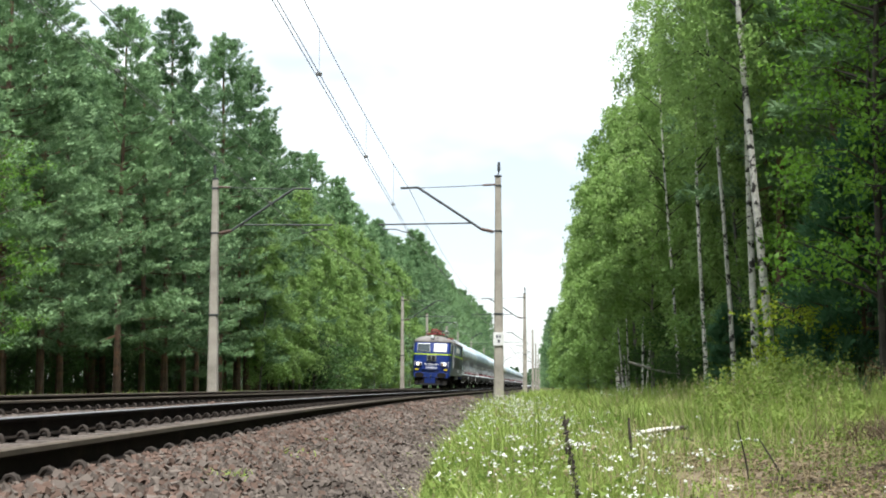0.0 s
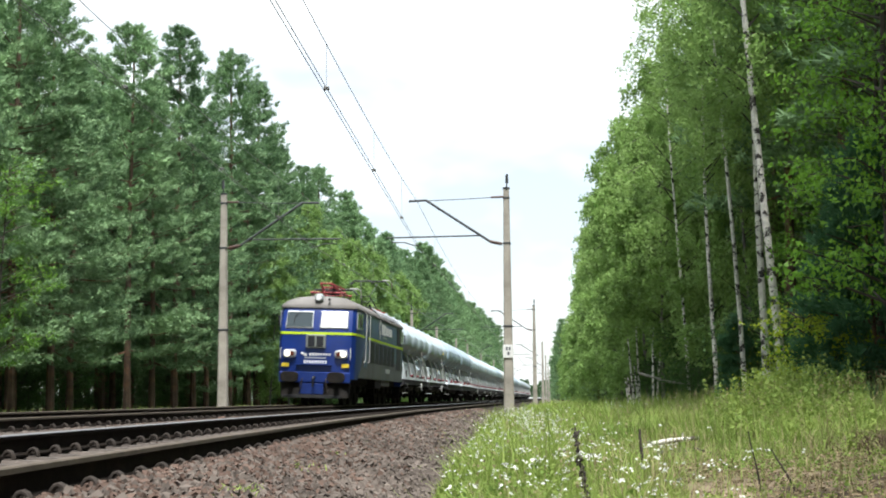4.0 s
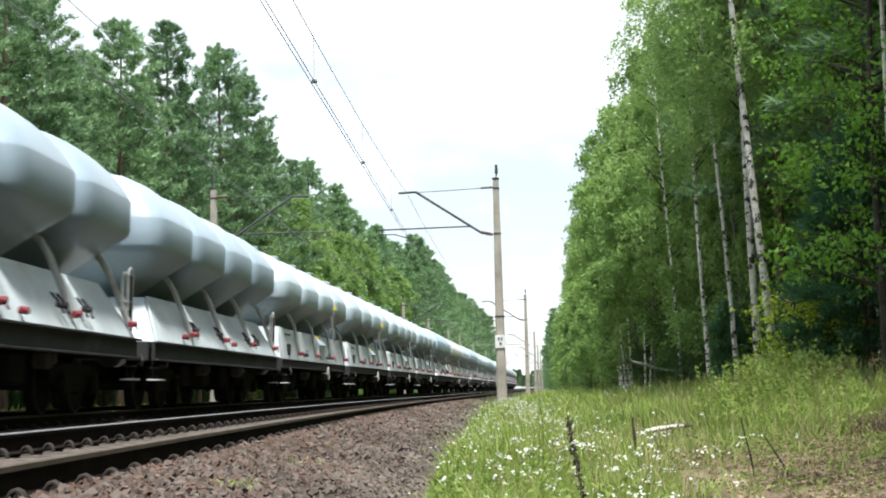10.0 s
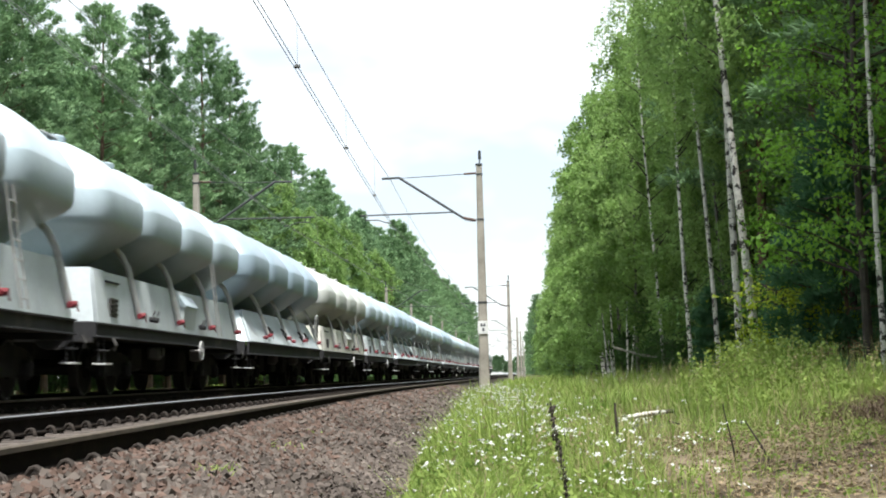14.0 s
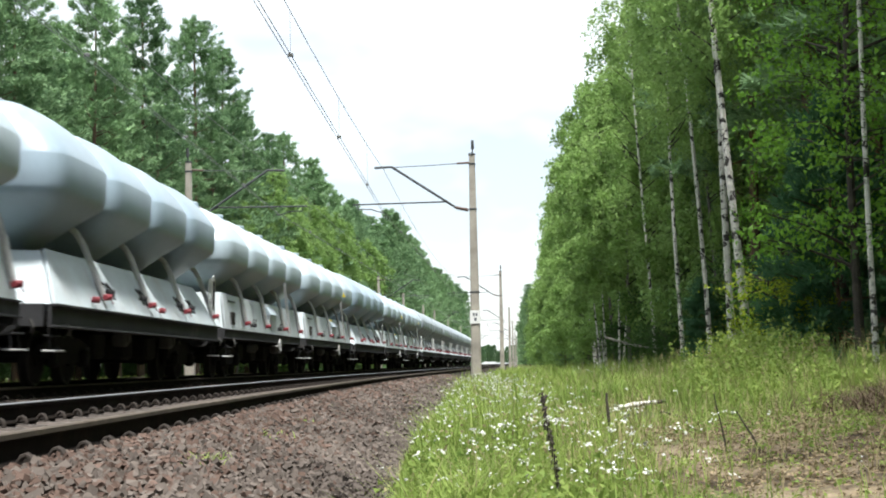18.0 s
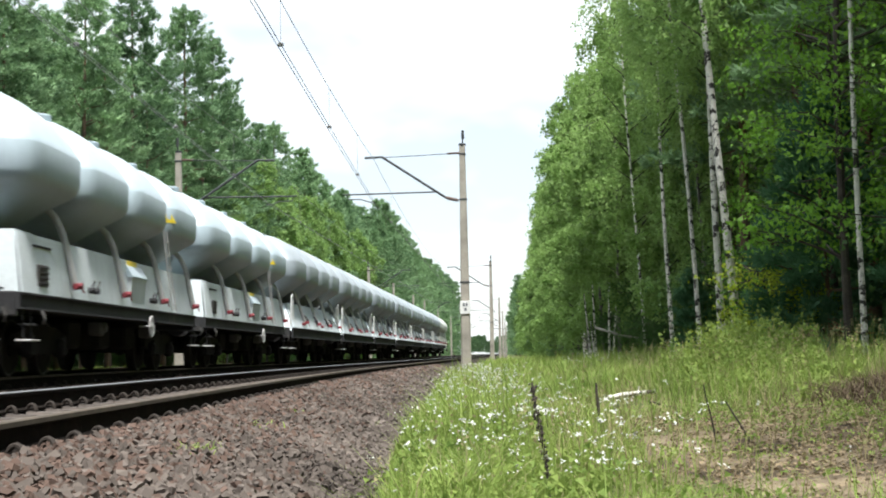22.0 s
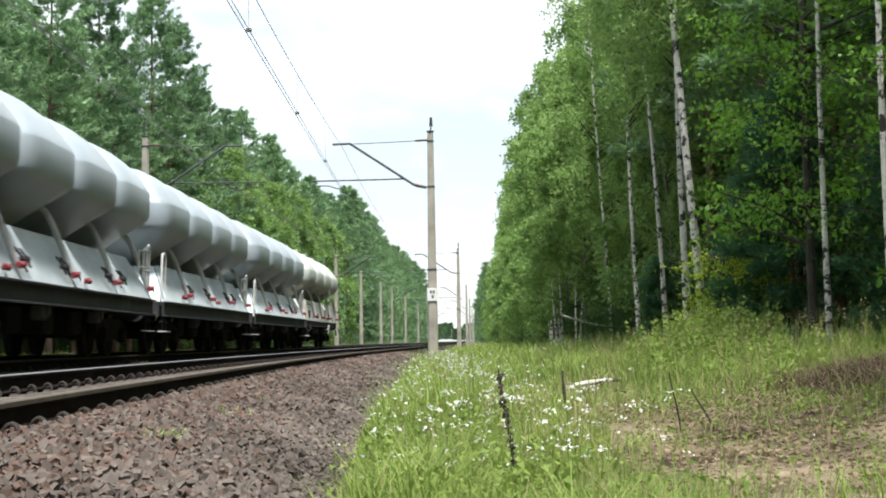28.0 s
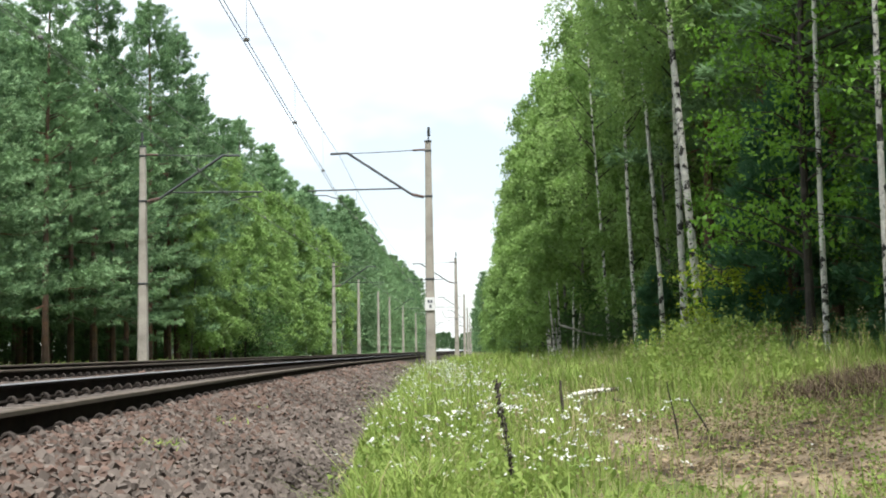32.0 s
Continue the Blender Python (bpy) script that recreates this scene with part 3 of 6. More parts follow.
# ---- the train ----
def bogie_wheels(t, ys, r, dark=M_GRIME):
    """Wheelsets: an axle and two wheels with bright treads."""
    for y in ys:
        ws = part("wheelset", Shape().disc((0, y, r), "x", 0.085, 1.5, 12), dark, t)
        for x in (-0.75, 0.75):
            d = 1 if x > 0 else -1
            wh = Shape().disc((x, y, r), "x", r, 0.13, 28, 0.015)
            wh.disc((x - d * 0.075, y, r), "x", r + 0.03, 0.03, 28)
            wh.disc((x + d * 0.07, y, r), "x", 0.14, 0.1, 14)
            w = part("wheel", wh, dark, ws)
            part("tread", Shape().ring((x + d * 0.062, y, r), "x", r - 0.03, 0.022, 28, 5), M_TYRE, w, "worn bright rim")


def bogie(t, yc, base, r, length, boxes):
    """A bogie: two side frames with springs and axle boxes, a bolster, wheels."""
    b = part("bogie", Shape().box((0, yc, r + 0.12), (1.9, 0.5, 0.3), 0.03), M_GRIME, t)
    for x in (-1.0, 1.0):
        f = Shape()
        prof = [(-length / 2, r + 0.05), (-length / 2, r + 0.22), (-length * 0.28, r + 0.34), (length * 0.28, r + 0.34), (length / 2, r + 0.22), (length / 2, r + 0.05), (length * 0.2, r - 0.1), (-length * 0.2, r - 0.1)]
        f.loft([[(x - 0.05, yc + a, z) for a, z in prof], [(x + 0.05, yc + a, z) for a, z in prof]])
        part("side_frame", f, M_GRIME, b)
        for y in boxes:
            part("axle_box", Shape().box((x + 0.08 * x, yc + y, r), (0.2, 0.28, 0.3), 0.05), M_GRIME, b)
            coil = [[(x + 0.06 * x + q * math.cos(a), yc + y + 0.24 + q * math.sin(a), r + 0.022 * k) for a in np.arange(8) * math.pi / 4] for k in range(10) for q in (0.075 if k % 2 else 0.055,)]
            part("spring", Shape().loft(coil), M_SOLE, b)
    bogie_wheels(t, [yc + y for y in boxes], r)


def buffers(t, y, d, z=1.05, big=False):
    for x in (-0.875, 0.875):
        s = Shape().disc((x, y + d * 0.2, z), "y", 0.11, 0.42, 14, 0.01)
        b = part("buffer", s, M_GRIME, t)
        if big:
            part("buffer_plate", Shape().loft([[(px + x, y + d * q, pz + z) for px, pz, _ in rounded(0.34 * g, 0.2 * g, 0, 0.6, 28)][::d] for q, g in ((0.4, 0.94), (0.42, 1.0), (0.45, 1.0), (0.47, 0.93))]), M_GRIME, b)
        else:
            part("buffer_plate", Shape().disc((x, y + d * 0.43, z), "y", 0.24, 0.05, 18, 0.015), M_SOLE, b)
    part("coupling", Shape().tube([(0, y, z), (0, y + d * 0.25, z), (0, y + d * 0.4, z - 0.05), (0, y + d * 0.3, z - 0.35)], 0.045, 8), M_STEEL, t)


def rounded(hx, hy, z, p, n=36):
    """A rounded rectangle ring."""
    out = []
    for k in range(n):
        a = 2 * math.pi * (k + 0.5) / n
        c, s = math.cos(a), math.sin(a)
        out.append((hx * math.copysign(abs(c) ** p, c), hy * math.copysign(abs(s) ** p, s), z))
    return out


def bulb(z_low, z_side, z_shoulder, z_top, hx, hy, scallop):
    """Rings of one vessel: a hopper, a tight crease, an upright side and a domed shoulder."""
    rings = [(z_low - 0.3, 0.34, 0.36, 0.9), (z_low, 0.52, 0.6, 0.62)]
    for f in (0.35, 0.7, 1.0):
        rings.append((z_low + (z_side - 0.1 - z_low) * f, 0.52 + (hx - 0.1 - 0.52) * f, 0.6 + (hy - 0.1 - 0.6) * f, 0.62 - 0.3 * f))
    rings += [(z_side - 0.055, hx - 0.055, hy - 0.055, 0.31), (z_side, hx - 0.02, hy - 0.02, 0.3), (z_side + 0.08, hx, hy, 0.3), (z_shoulder, hx, hy, 0.3)]
    for f, c, d in ((0.05, 0.985, 0.985), (0.15, 0.945, 0.95), (0.3, 0.875, 0.89), (0.48, 0.77, 0.81), (0.65, 0.645, 0.72), (0.8, 0.5, 0.61), (0.91, 0.34, 0.49), (0.97, 0.19, 0.35), (1.0, 0.06, 0.2)):
        rings.append((z_shoulder + (z_top - z_shoulder) * f, hx * c, hy * (d * scallop + 1 - scallop) if f < 0.97 else hy * 0.3, 0.3 + 0.32 * f * f))
    return tuple(rings)


BULBS = {"A": bulb(2.25, 3.0, 3.5, 4.53, 1.485, 1.57, 1.0), "B": bulb(2.2, 3.04, 3.6, 4.6, 1.485, 1.58, 0.75)}


def handwheel(t, x, y, z):
    w = Shape().ring((x, y, z), "x", 0.2, 0.02, 20, 6)
    w.disc((x - 0.01, y, z), "x", 0.045, 0.07, 10)
    for a in (0, 60, 120):
        c, s = math.cos(radians(a)) * 0.2, math.sin(radians(a)) * 0.2
        w.tube([(x, y - c, z - s), (x, y + c, z + s)], 0.013, 5)
    w.tube([(x, y, z), (x - 0.25, y, z)], 0.02, 6)
    part("handwheel", w, M_PIPE, t, "pale spoked brake handwheel")


def valve(pipe, x, y, z, k=0):
    """A red valve at the foot of a pipe."""
    v = Shape().disc((x + 0.02, y, z), "y", 0.055, 0.17, 10, 0.01)
    v.disc((x + 0.06, y, z + 0.01), "x", 0.05, 0.12, 8)
    v.tube([(x + 0.09, y, z), (x + 0.11, y + 0.1, z - 0.1)], 0.014, 5)
    part("valve", v, M_RED, pipe, "red valve with a lever")


def silo_wagon(kind, look_as, label, extras):
    """A four-vessel cement wagon. Its middle stands at the origin, rail at z = 0, front towards -y."""
    L = 14.75 if kind == "A" else 15.15
    tank = {"grey": M_TANK, "blue": M_TANK2, "cream": M_TANK3, "ash": M_TANK4}[look_as]
    sheet = M_SKIRT3 if look_as == "cream" else M_SKIRT if kind == "B" else M_SKIRT2
    t = thing("silo_wagon", label, "freight wagon", "wagons of the train")
    half = L / 2 - 0.62
    pitch = 3.42
    body = Shape()
    prof = []
    for k in range(24):
        a = 2 * math.pi * k / 24
        prof.append((0.74 * math.cos(a), 3.42 + 0.74 * math.sin(a)))
    body.loft([[(x, y, z) for x, z in prof] for y in (-pitch * 1.7, pitch * 1.7)])
    core = part("tank_core", body, tank, t)
    for i in range(4):
        y = (i - 1.5) * pitch
        b = Shape()
        b.loft([[(px, py + y, pz) for px, py, pz in rounded(hx, hy, z, p, 48)] for z, hx, hy, p in BULBS[kind]])
        v = part("vessel", b, tank, t, smooth=50)
        if kind == "A" and i in extras.get("hatch", (0, 1, 2, 3)):
            part("manhole", Shape().disc((0, y, 4.58), "z", 0.28, 0.14, 16, 0.02), tank, v)
        # outlet neck under the vessel and its pipes
        part("outlet", Shape().tube([(0, y, 2.3), (0, y, 1.5)], [0.4, 0.22], 12), M_SOLE2, v)
        for d in (1, -1):
            py = y + (0.85 if kind == "A" else 0.75)
            foot = (d * 1.45, py + 0.28, 1.42)
            pts = [(d * 0.84, py - 0.13, 2.8), (d * 1.0, py - 0.08, 2.72), (d * 1.16, py - 0.03, 2.57), (d * 1.27, py + 0.04, 2.33), (d * 1.335, py + 0.12, 2.03), (d * 1.4, py + 0.2, 1.7), foot] if kind == "A" else \
                [(d * 0.8, py + 0.06, 2.74), (d * 0.92, py + 0.08, 2.68), (d * 1.04, py + 0.14, 2.58), (d * 1.14, py + 0.25, 2.38), (d * 1.25, py + 0.38, 2.06), (d * 1.36, py + 0.5, 1.72), (d * 1.46, py + 0.58, 1.46)]
            p = part("outlet_pipe", Shape().tube(pts, 0.056, 8), M_PIPE, v)
            if d > 0:
                valve(p, pts[-1][0], pts[-1][1], pts[-1][2] + 0.05)
    # underframe: sole bars, ends, cross members
    sole = M_SOLE
    fr = part("underframe", Shape().box((0, 0, 1.12), (2.2, 2 * half, 0.16), 0.01), sole, t)
    for d in (1, -1):
        sb = Shape()
        x = d * (1.36 if kind == "A" else 1.44)
        if kind == "A":
            sb.box((x, 0, 1.14), (0.07, 2 * half, 0.24), 0.008)
            sb.box((x + d * 0.03, 0, 1.03), (0.1, 2 * half, 0.03), 0.006)
            sb.box((x + d * 0.03, 0, 1.25), (0.1, 2 * half, 0.03), 0.006)
        else:
            sb.box((x, 0, 1.1), (0.06, 2 * half, 0.34), 0.008)
            sb.box((x + d * 0.05, 0, 1.26), (0.14, 2 * half, 0.035), 0.006)
            sb.box((x + d * 0.05, 0, 0.94), (0.14, 2 * half, 0.035), 0.006)
        part("sole_bar", sb, sole, fr)
    for d in (1, -1):
        part("headstock", Shape().box((0, d * (half - 0.05), 1.1), (2.7, 0.12, 0.36), 0.02), sole, fr)
    # side sheets
    for d in (1, -1):
        if kind == "A":
            x0, x1, z1 = d * 1.37, d * 1.24, 2.16
            ya, yb = -half + 0.1, half - 0.15
            c = [(x0, ya, 1.27), (x0, yb, 1.27), (x1, yb - 0.12, z1), (x1, ya + 0.05, z1)]
        else:
            x0, x1, z1 = d * 1.46, d * 1.02, 2.16
            ya, yb = -half + 0.1, half - 0.55
            c = [(x0, ya, 1.28), (x0, yb + 0.35, 1.28), (x1, yb - 0.55, z1), (x1, ya + 0.85, z1)]
        sh = Shape().slab(c if d > 0 else c[::-1], 0.03)
        side = part("side_sheet", sh, sheet, t)
        if d > 0:
            for k in range(5 if kind == "A" else 3):
                y = ya + (k + 0.9) * (yb - ya) / (5.6 if kind == "A" else 3.8)
                e = 0.012
                part("seam", Shape().slab([(x0 + e, y, 1.3), (x0 + e, y + 0.035, 1.3), (x1 + e, y + 0.035, z1 - 0.02), (x1 + e, y, z1 - 0.02)], 0.022), sheet, side)
    # the covers over the ends of the frame
    if kind == "A":
        for d in (1, -1):
            eb = Shape()
            y0 = d * (half - 0.12)
            eb.loft([[(-1.33, y0, 1.28), (1.33, y0, 1.28), (1.33, y0 - d * 1.0, 1.28), (-1.33, y0 - d * 1.0, 1.28)], [(-1.2, y0 - d * 0.12, 2.2), (1.2, y0 - d * 0.12, 2.2), (1.2, y0 - d * 0.95, 2.2), (-1.2, y0 - d * 0.95, 2.2)]][::d])
            part("end_cover", eb, sheet, t, smooth=0)
        # cabinet with a sloping lid, vents and plates on the visible side
        y = 0.1
        cb = part("cabinet", Shape().loft([[(1.2, y, 1.36), (1.39, y, 1.36), (1.39, y + 1.25, 1.36), (1.2, y + 1.25, 1.36)], [(1.2, y, 1.84), (1.42, y, 1.84), (1.42, y + 1.25, 1.84), (1.2, y + 1.25, 1.84)]]), sheet, t, "grey valve cabinet", smooth=0)
        part("cabinet_lid", Shape().loft([[(1.2, y - 0.04, 1.85), (1.44, y - 0.04, 1.83), (1.44, y + 1.29, 1.83), (1.2, y + 1.29, 1.85)], [(1.27, y - 0.04, 2.1), (1.44, y - 0.04, 1.86), (1.44, y + 1.29, 1.86), (1.27, y + 1.29, 2.1)]]), tank, cb, "grey sloping lid", smooth=0)
        part("slot", Shape().box((1.27, -half + 1.3, 2.0), (0.06, 0.9, 0.035), 0.004, Matrix.Translation((0.02, 0, 0))), M_LOUVRE, t, "dark narrow slot")
        vt = part("vent", Shape().box((1.37, -half + 1.15, 1.55), (0.04, 0.5, 0.34), 0.01), M_SOLE2, t, "dark slatted vent")
        for k in range(4):
            part("vent_slat", Shape().box((1.4, -half + 1.15, 1.44 + 0.08 * k), (0.02, 0.46, 0.03), 0.004), M_SOLE, vt)
        for y in (-2.9, -2.55, 1.9, 2.15):
            part("hose_coupling", Shape().disc((1.42, y, 1.45), "x", 0.055, 0.12, 10, 0.01).tube([(1.44, y, 1.5), (1.46, y + 0.08, 1.62)], 0.016, 5), M_SOLE, t)
        if "yellow" in extras:
            part("warning_plate", Shape().slab([(1.275, 0.2, 1.96), (1.275, 1.0, 1.96), (1.247, 1.0, 2.16), (1.247, 0.2, 2.16)], 0.035), M_YELLOW, t, "yellow notice plate")
        if "triangle" in extras:
            c, e, nn = Vector((1.325, 1.5 * pitch - 1.415, 3.2)), Vector((0.68, 0.73, 0)), Vector((0.73, -0.68, 0))
            q = [c - e * 0.2, c + e * 0.2, c + Vector((0, 0, 0.34)) - nn * 0.02]
            part("warning_triangle", Shape().loft([[p - nn * 0.05 for p in q], [p + nn * 0.012 for p in q]]), M_YELLOW, t, "yellow warning triangle", smooth=0)
        # ladder at the last vessel
        y = pitch * 1.0 + 0.25
        ld = Shape()
        for dy in (-0.16, 0.16):
            ld.tube([(1.5, y + dy + 0.15, 1.3), (1.36, y + dy + 0.02, 2.3), (1.3, y + dy - 0.12, 3.0)], 0.018, 5)
        for k in range(6):
            f = k / 6 + 0.05
            ld.tube([(1.5 - 0.18 * f, y - 0.16 + 0.15 - 0.22 * f, 1.35 + 1.6 * f), (1.5 - 0.18 * f, y + 0.16 + 0.15 - 0.22 * f, 1.35 + 1.6 * f)], 0.013, 5)
        part("ladder", ld, M_PIPE, t)
        handwheel(t, 1.55, 1.35, 0.92)
    else:
        # lever groups stencilled dark against the sheet
        for y in (-3.6, -1.1, 2.3, 3.6):
            for k, dy in enumerate((0, 0.28)):
                lv = Shape().tube([(1.36, y + dy - 0.12, 1.78 - 0.0), (1.44, y + dy, 1.66), (1.47, y + dy + 0.16, 1.5)], 0.02, 6)
                lv.disc((1.45, y + dy + 0.02, 1.62), "x", 0.05, 0.08, 10)
                part("hose_lever", lv, M_SOLE, t, "black hose coupling lever")
        for y in (-4.55, 0.55):
            part("drain_valve", Shape().disc((1.5, y, 1.44), "x", 0.05, 0.14, 12, 0.01).tube([(1.5, y - 0.12, 1.48), (1.5, y + 0.12, 1.4)], 0.02, 6), M_RED, t, "red drain valve")
        # end platform with railings
        y = half - 0.35
        deck = part("end_platform", Shape().box((0, y, 1.31), (2.7, 0.75, 0.05), 0.008), M_SOLE, t)
        for d in (1, -1):
            x = d * 1.36
            for ya, yb, zt in ((0.32, 0.02, 2.5), (-0.02, -0.36, 2.4)):
                part("railing", Shape().tube([(x, y + ya, 1.3), (x, y + ya, zt - 0.15), (x, y + ya - 0.04, zt - 0.04), (x, y + (ya + yb) / 2, zt), (x, y + yb + 0.04, zt - 0.04), (x, y + yb, zt - 0.15), (x, y + yb, 1.75)], 0.026, 8), M_RAILING, deck, "white bent handrail")
            part("rail_bar", Shape().tube([(x, y - 0.4, 1.9), (x, y + 0.32, 1.92)], 0.02, 6), M_RAILING, deck)
            if "dark" not in extras:
                for z in (2.0, 2.36):
                    part("rail_bar", Shape().tube([(x, y + 0.02, z), (x, y - 0.85, z - 0.04)], 0.02, 6), M_RAILING, deck)
                part("rail_post", Shape().tube([(x, y - 0.85, 1.5), (x, y - 0.85, 2.33)], 0.02, 6), M_RAILING, deck)
            if "dark" in extras:
                part("brake_panel", Shape().box((x, y + 0.2, 1.85), (0.05, 0.22, 1.05), 0.02), M_GRIME, deck, "dark brake cabinet")
        if "front_rail" in extras:
            for d in (1, -1):
                x = d * 1.36
                part("end_railing", Shape().tube([(x, -half + 0.12, 1.3), (x, -half + 0.12, 2.3), (x, -half + 0.17, 2.4), (x, -half + 0.4, 2.42), (x, -half + 0.55, 2.3), (x, -half + 0.6, 1.5)], 0.026, 8), M_RAILING, t, "white bent handrail")
        eb = Shape()
        y0 = -half + 0.12
        eb.loft([[(-1.42, y0, 1.28), (1.42, y0, 1.28), (1.42, y0 + 0.3, 1.28), (-1.42, y0 + 0.3, 1.28)], [(-1.0, y0 + 0.75, 2.14), (1.0, y0 + 0.75, 2.14), (1.0, y0 + 0.95, 2.14), (-1.0, y0 + 0.95, 2.14)]][::-1])
        part("end_cover", eb, sheet, t, smooth=0)
    # catwalk on the roof
    cw = Shape().box((0, 0, 4.57), (0.42, 4 * pitch - 1.2, 0.03), 0.006)
    for k in range(9):
        y = -2 * pitch + 0.9 + k * (4 * pitch - 1.8) / 8
        for x in (-0.18, 0.18):
            cw.tube([(x, y, 4.3), (x, y, 4.57)], 0.016, 5)
    part("catwalk", cw, M_PIPE, t)
    # running gear
    for y in (-(half - 2.35), half - 2.35):
        bogie(t, y, 0, 0.46, 2.7, (-0.9, 0.9))
    for d in (1, -1):
        buffers(t, d * half, d, 1.02)
    # brake gear and steps below the frame
    for x in (-0.55, 0.55):
        part("air_main", Shape().tube([(x, -half + 0.6, 0.92), (x, half - 0.6, 0.92)], 0.07, 8), M_GRIME, t)
    part("centre_sill", Shape().box((0, 0, 0.86), (0.5, 2 * half - 0.6, 0.4), 0.02), M_GRIME, t)
    # dark boxes added to close the bright gaps under the floor
    for y in (-2.3, -0.2, 1.9):
        part("dark_underfloor_box", Shape().box((0.35, y, 0.7), (1.3, 0.9, 0.5), 0.06), M_GRIME, t)
    part("brake_cylinder", Shape().disc((0.5, 0.6, 0.78), "y", 0.2, 0.8, 14, 0.03), M_GRIME, t)
    for x, y in ((1.15, -1.4), (1.15, 2.6)):
        part("valve_block", Shape().box((x, y, 0.82), (0.25, 0.3, 0.26), 0.04).disc((x + 0.14, y + 0.05, 0.85), "x", 0.09, 0.06, 12), M_SOLE2, t)
    for y in (-half + 0.35, half - 0.25):
        st = Shape()
        for dy in (-0.2, 0.2):
            st.tube([(1.38, y + dy, 1.05), (1.42, y + dy, 0.58)], 0.014, 5)
        st.box((1.4, y, 0.8), (0.16, 0.44, 0.025), 0.006)
        st = part("step", st, M_SOLE, t)
        part("tread_plate", Shape().box((1.42, y, 0.57), (0.22, 0.5, 0.03), 0.006), M_PIPE, st, "pale lowest tread")
        part("lashing_hook", Shape().tube([(1.45, y + 0.55, 1.02), (1.5, y + 0.56, 0.9), (1.47, y + 0.6, 0.82)], 0.028, 6), M_SOLE2, t)
    return t


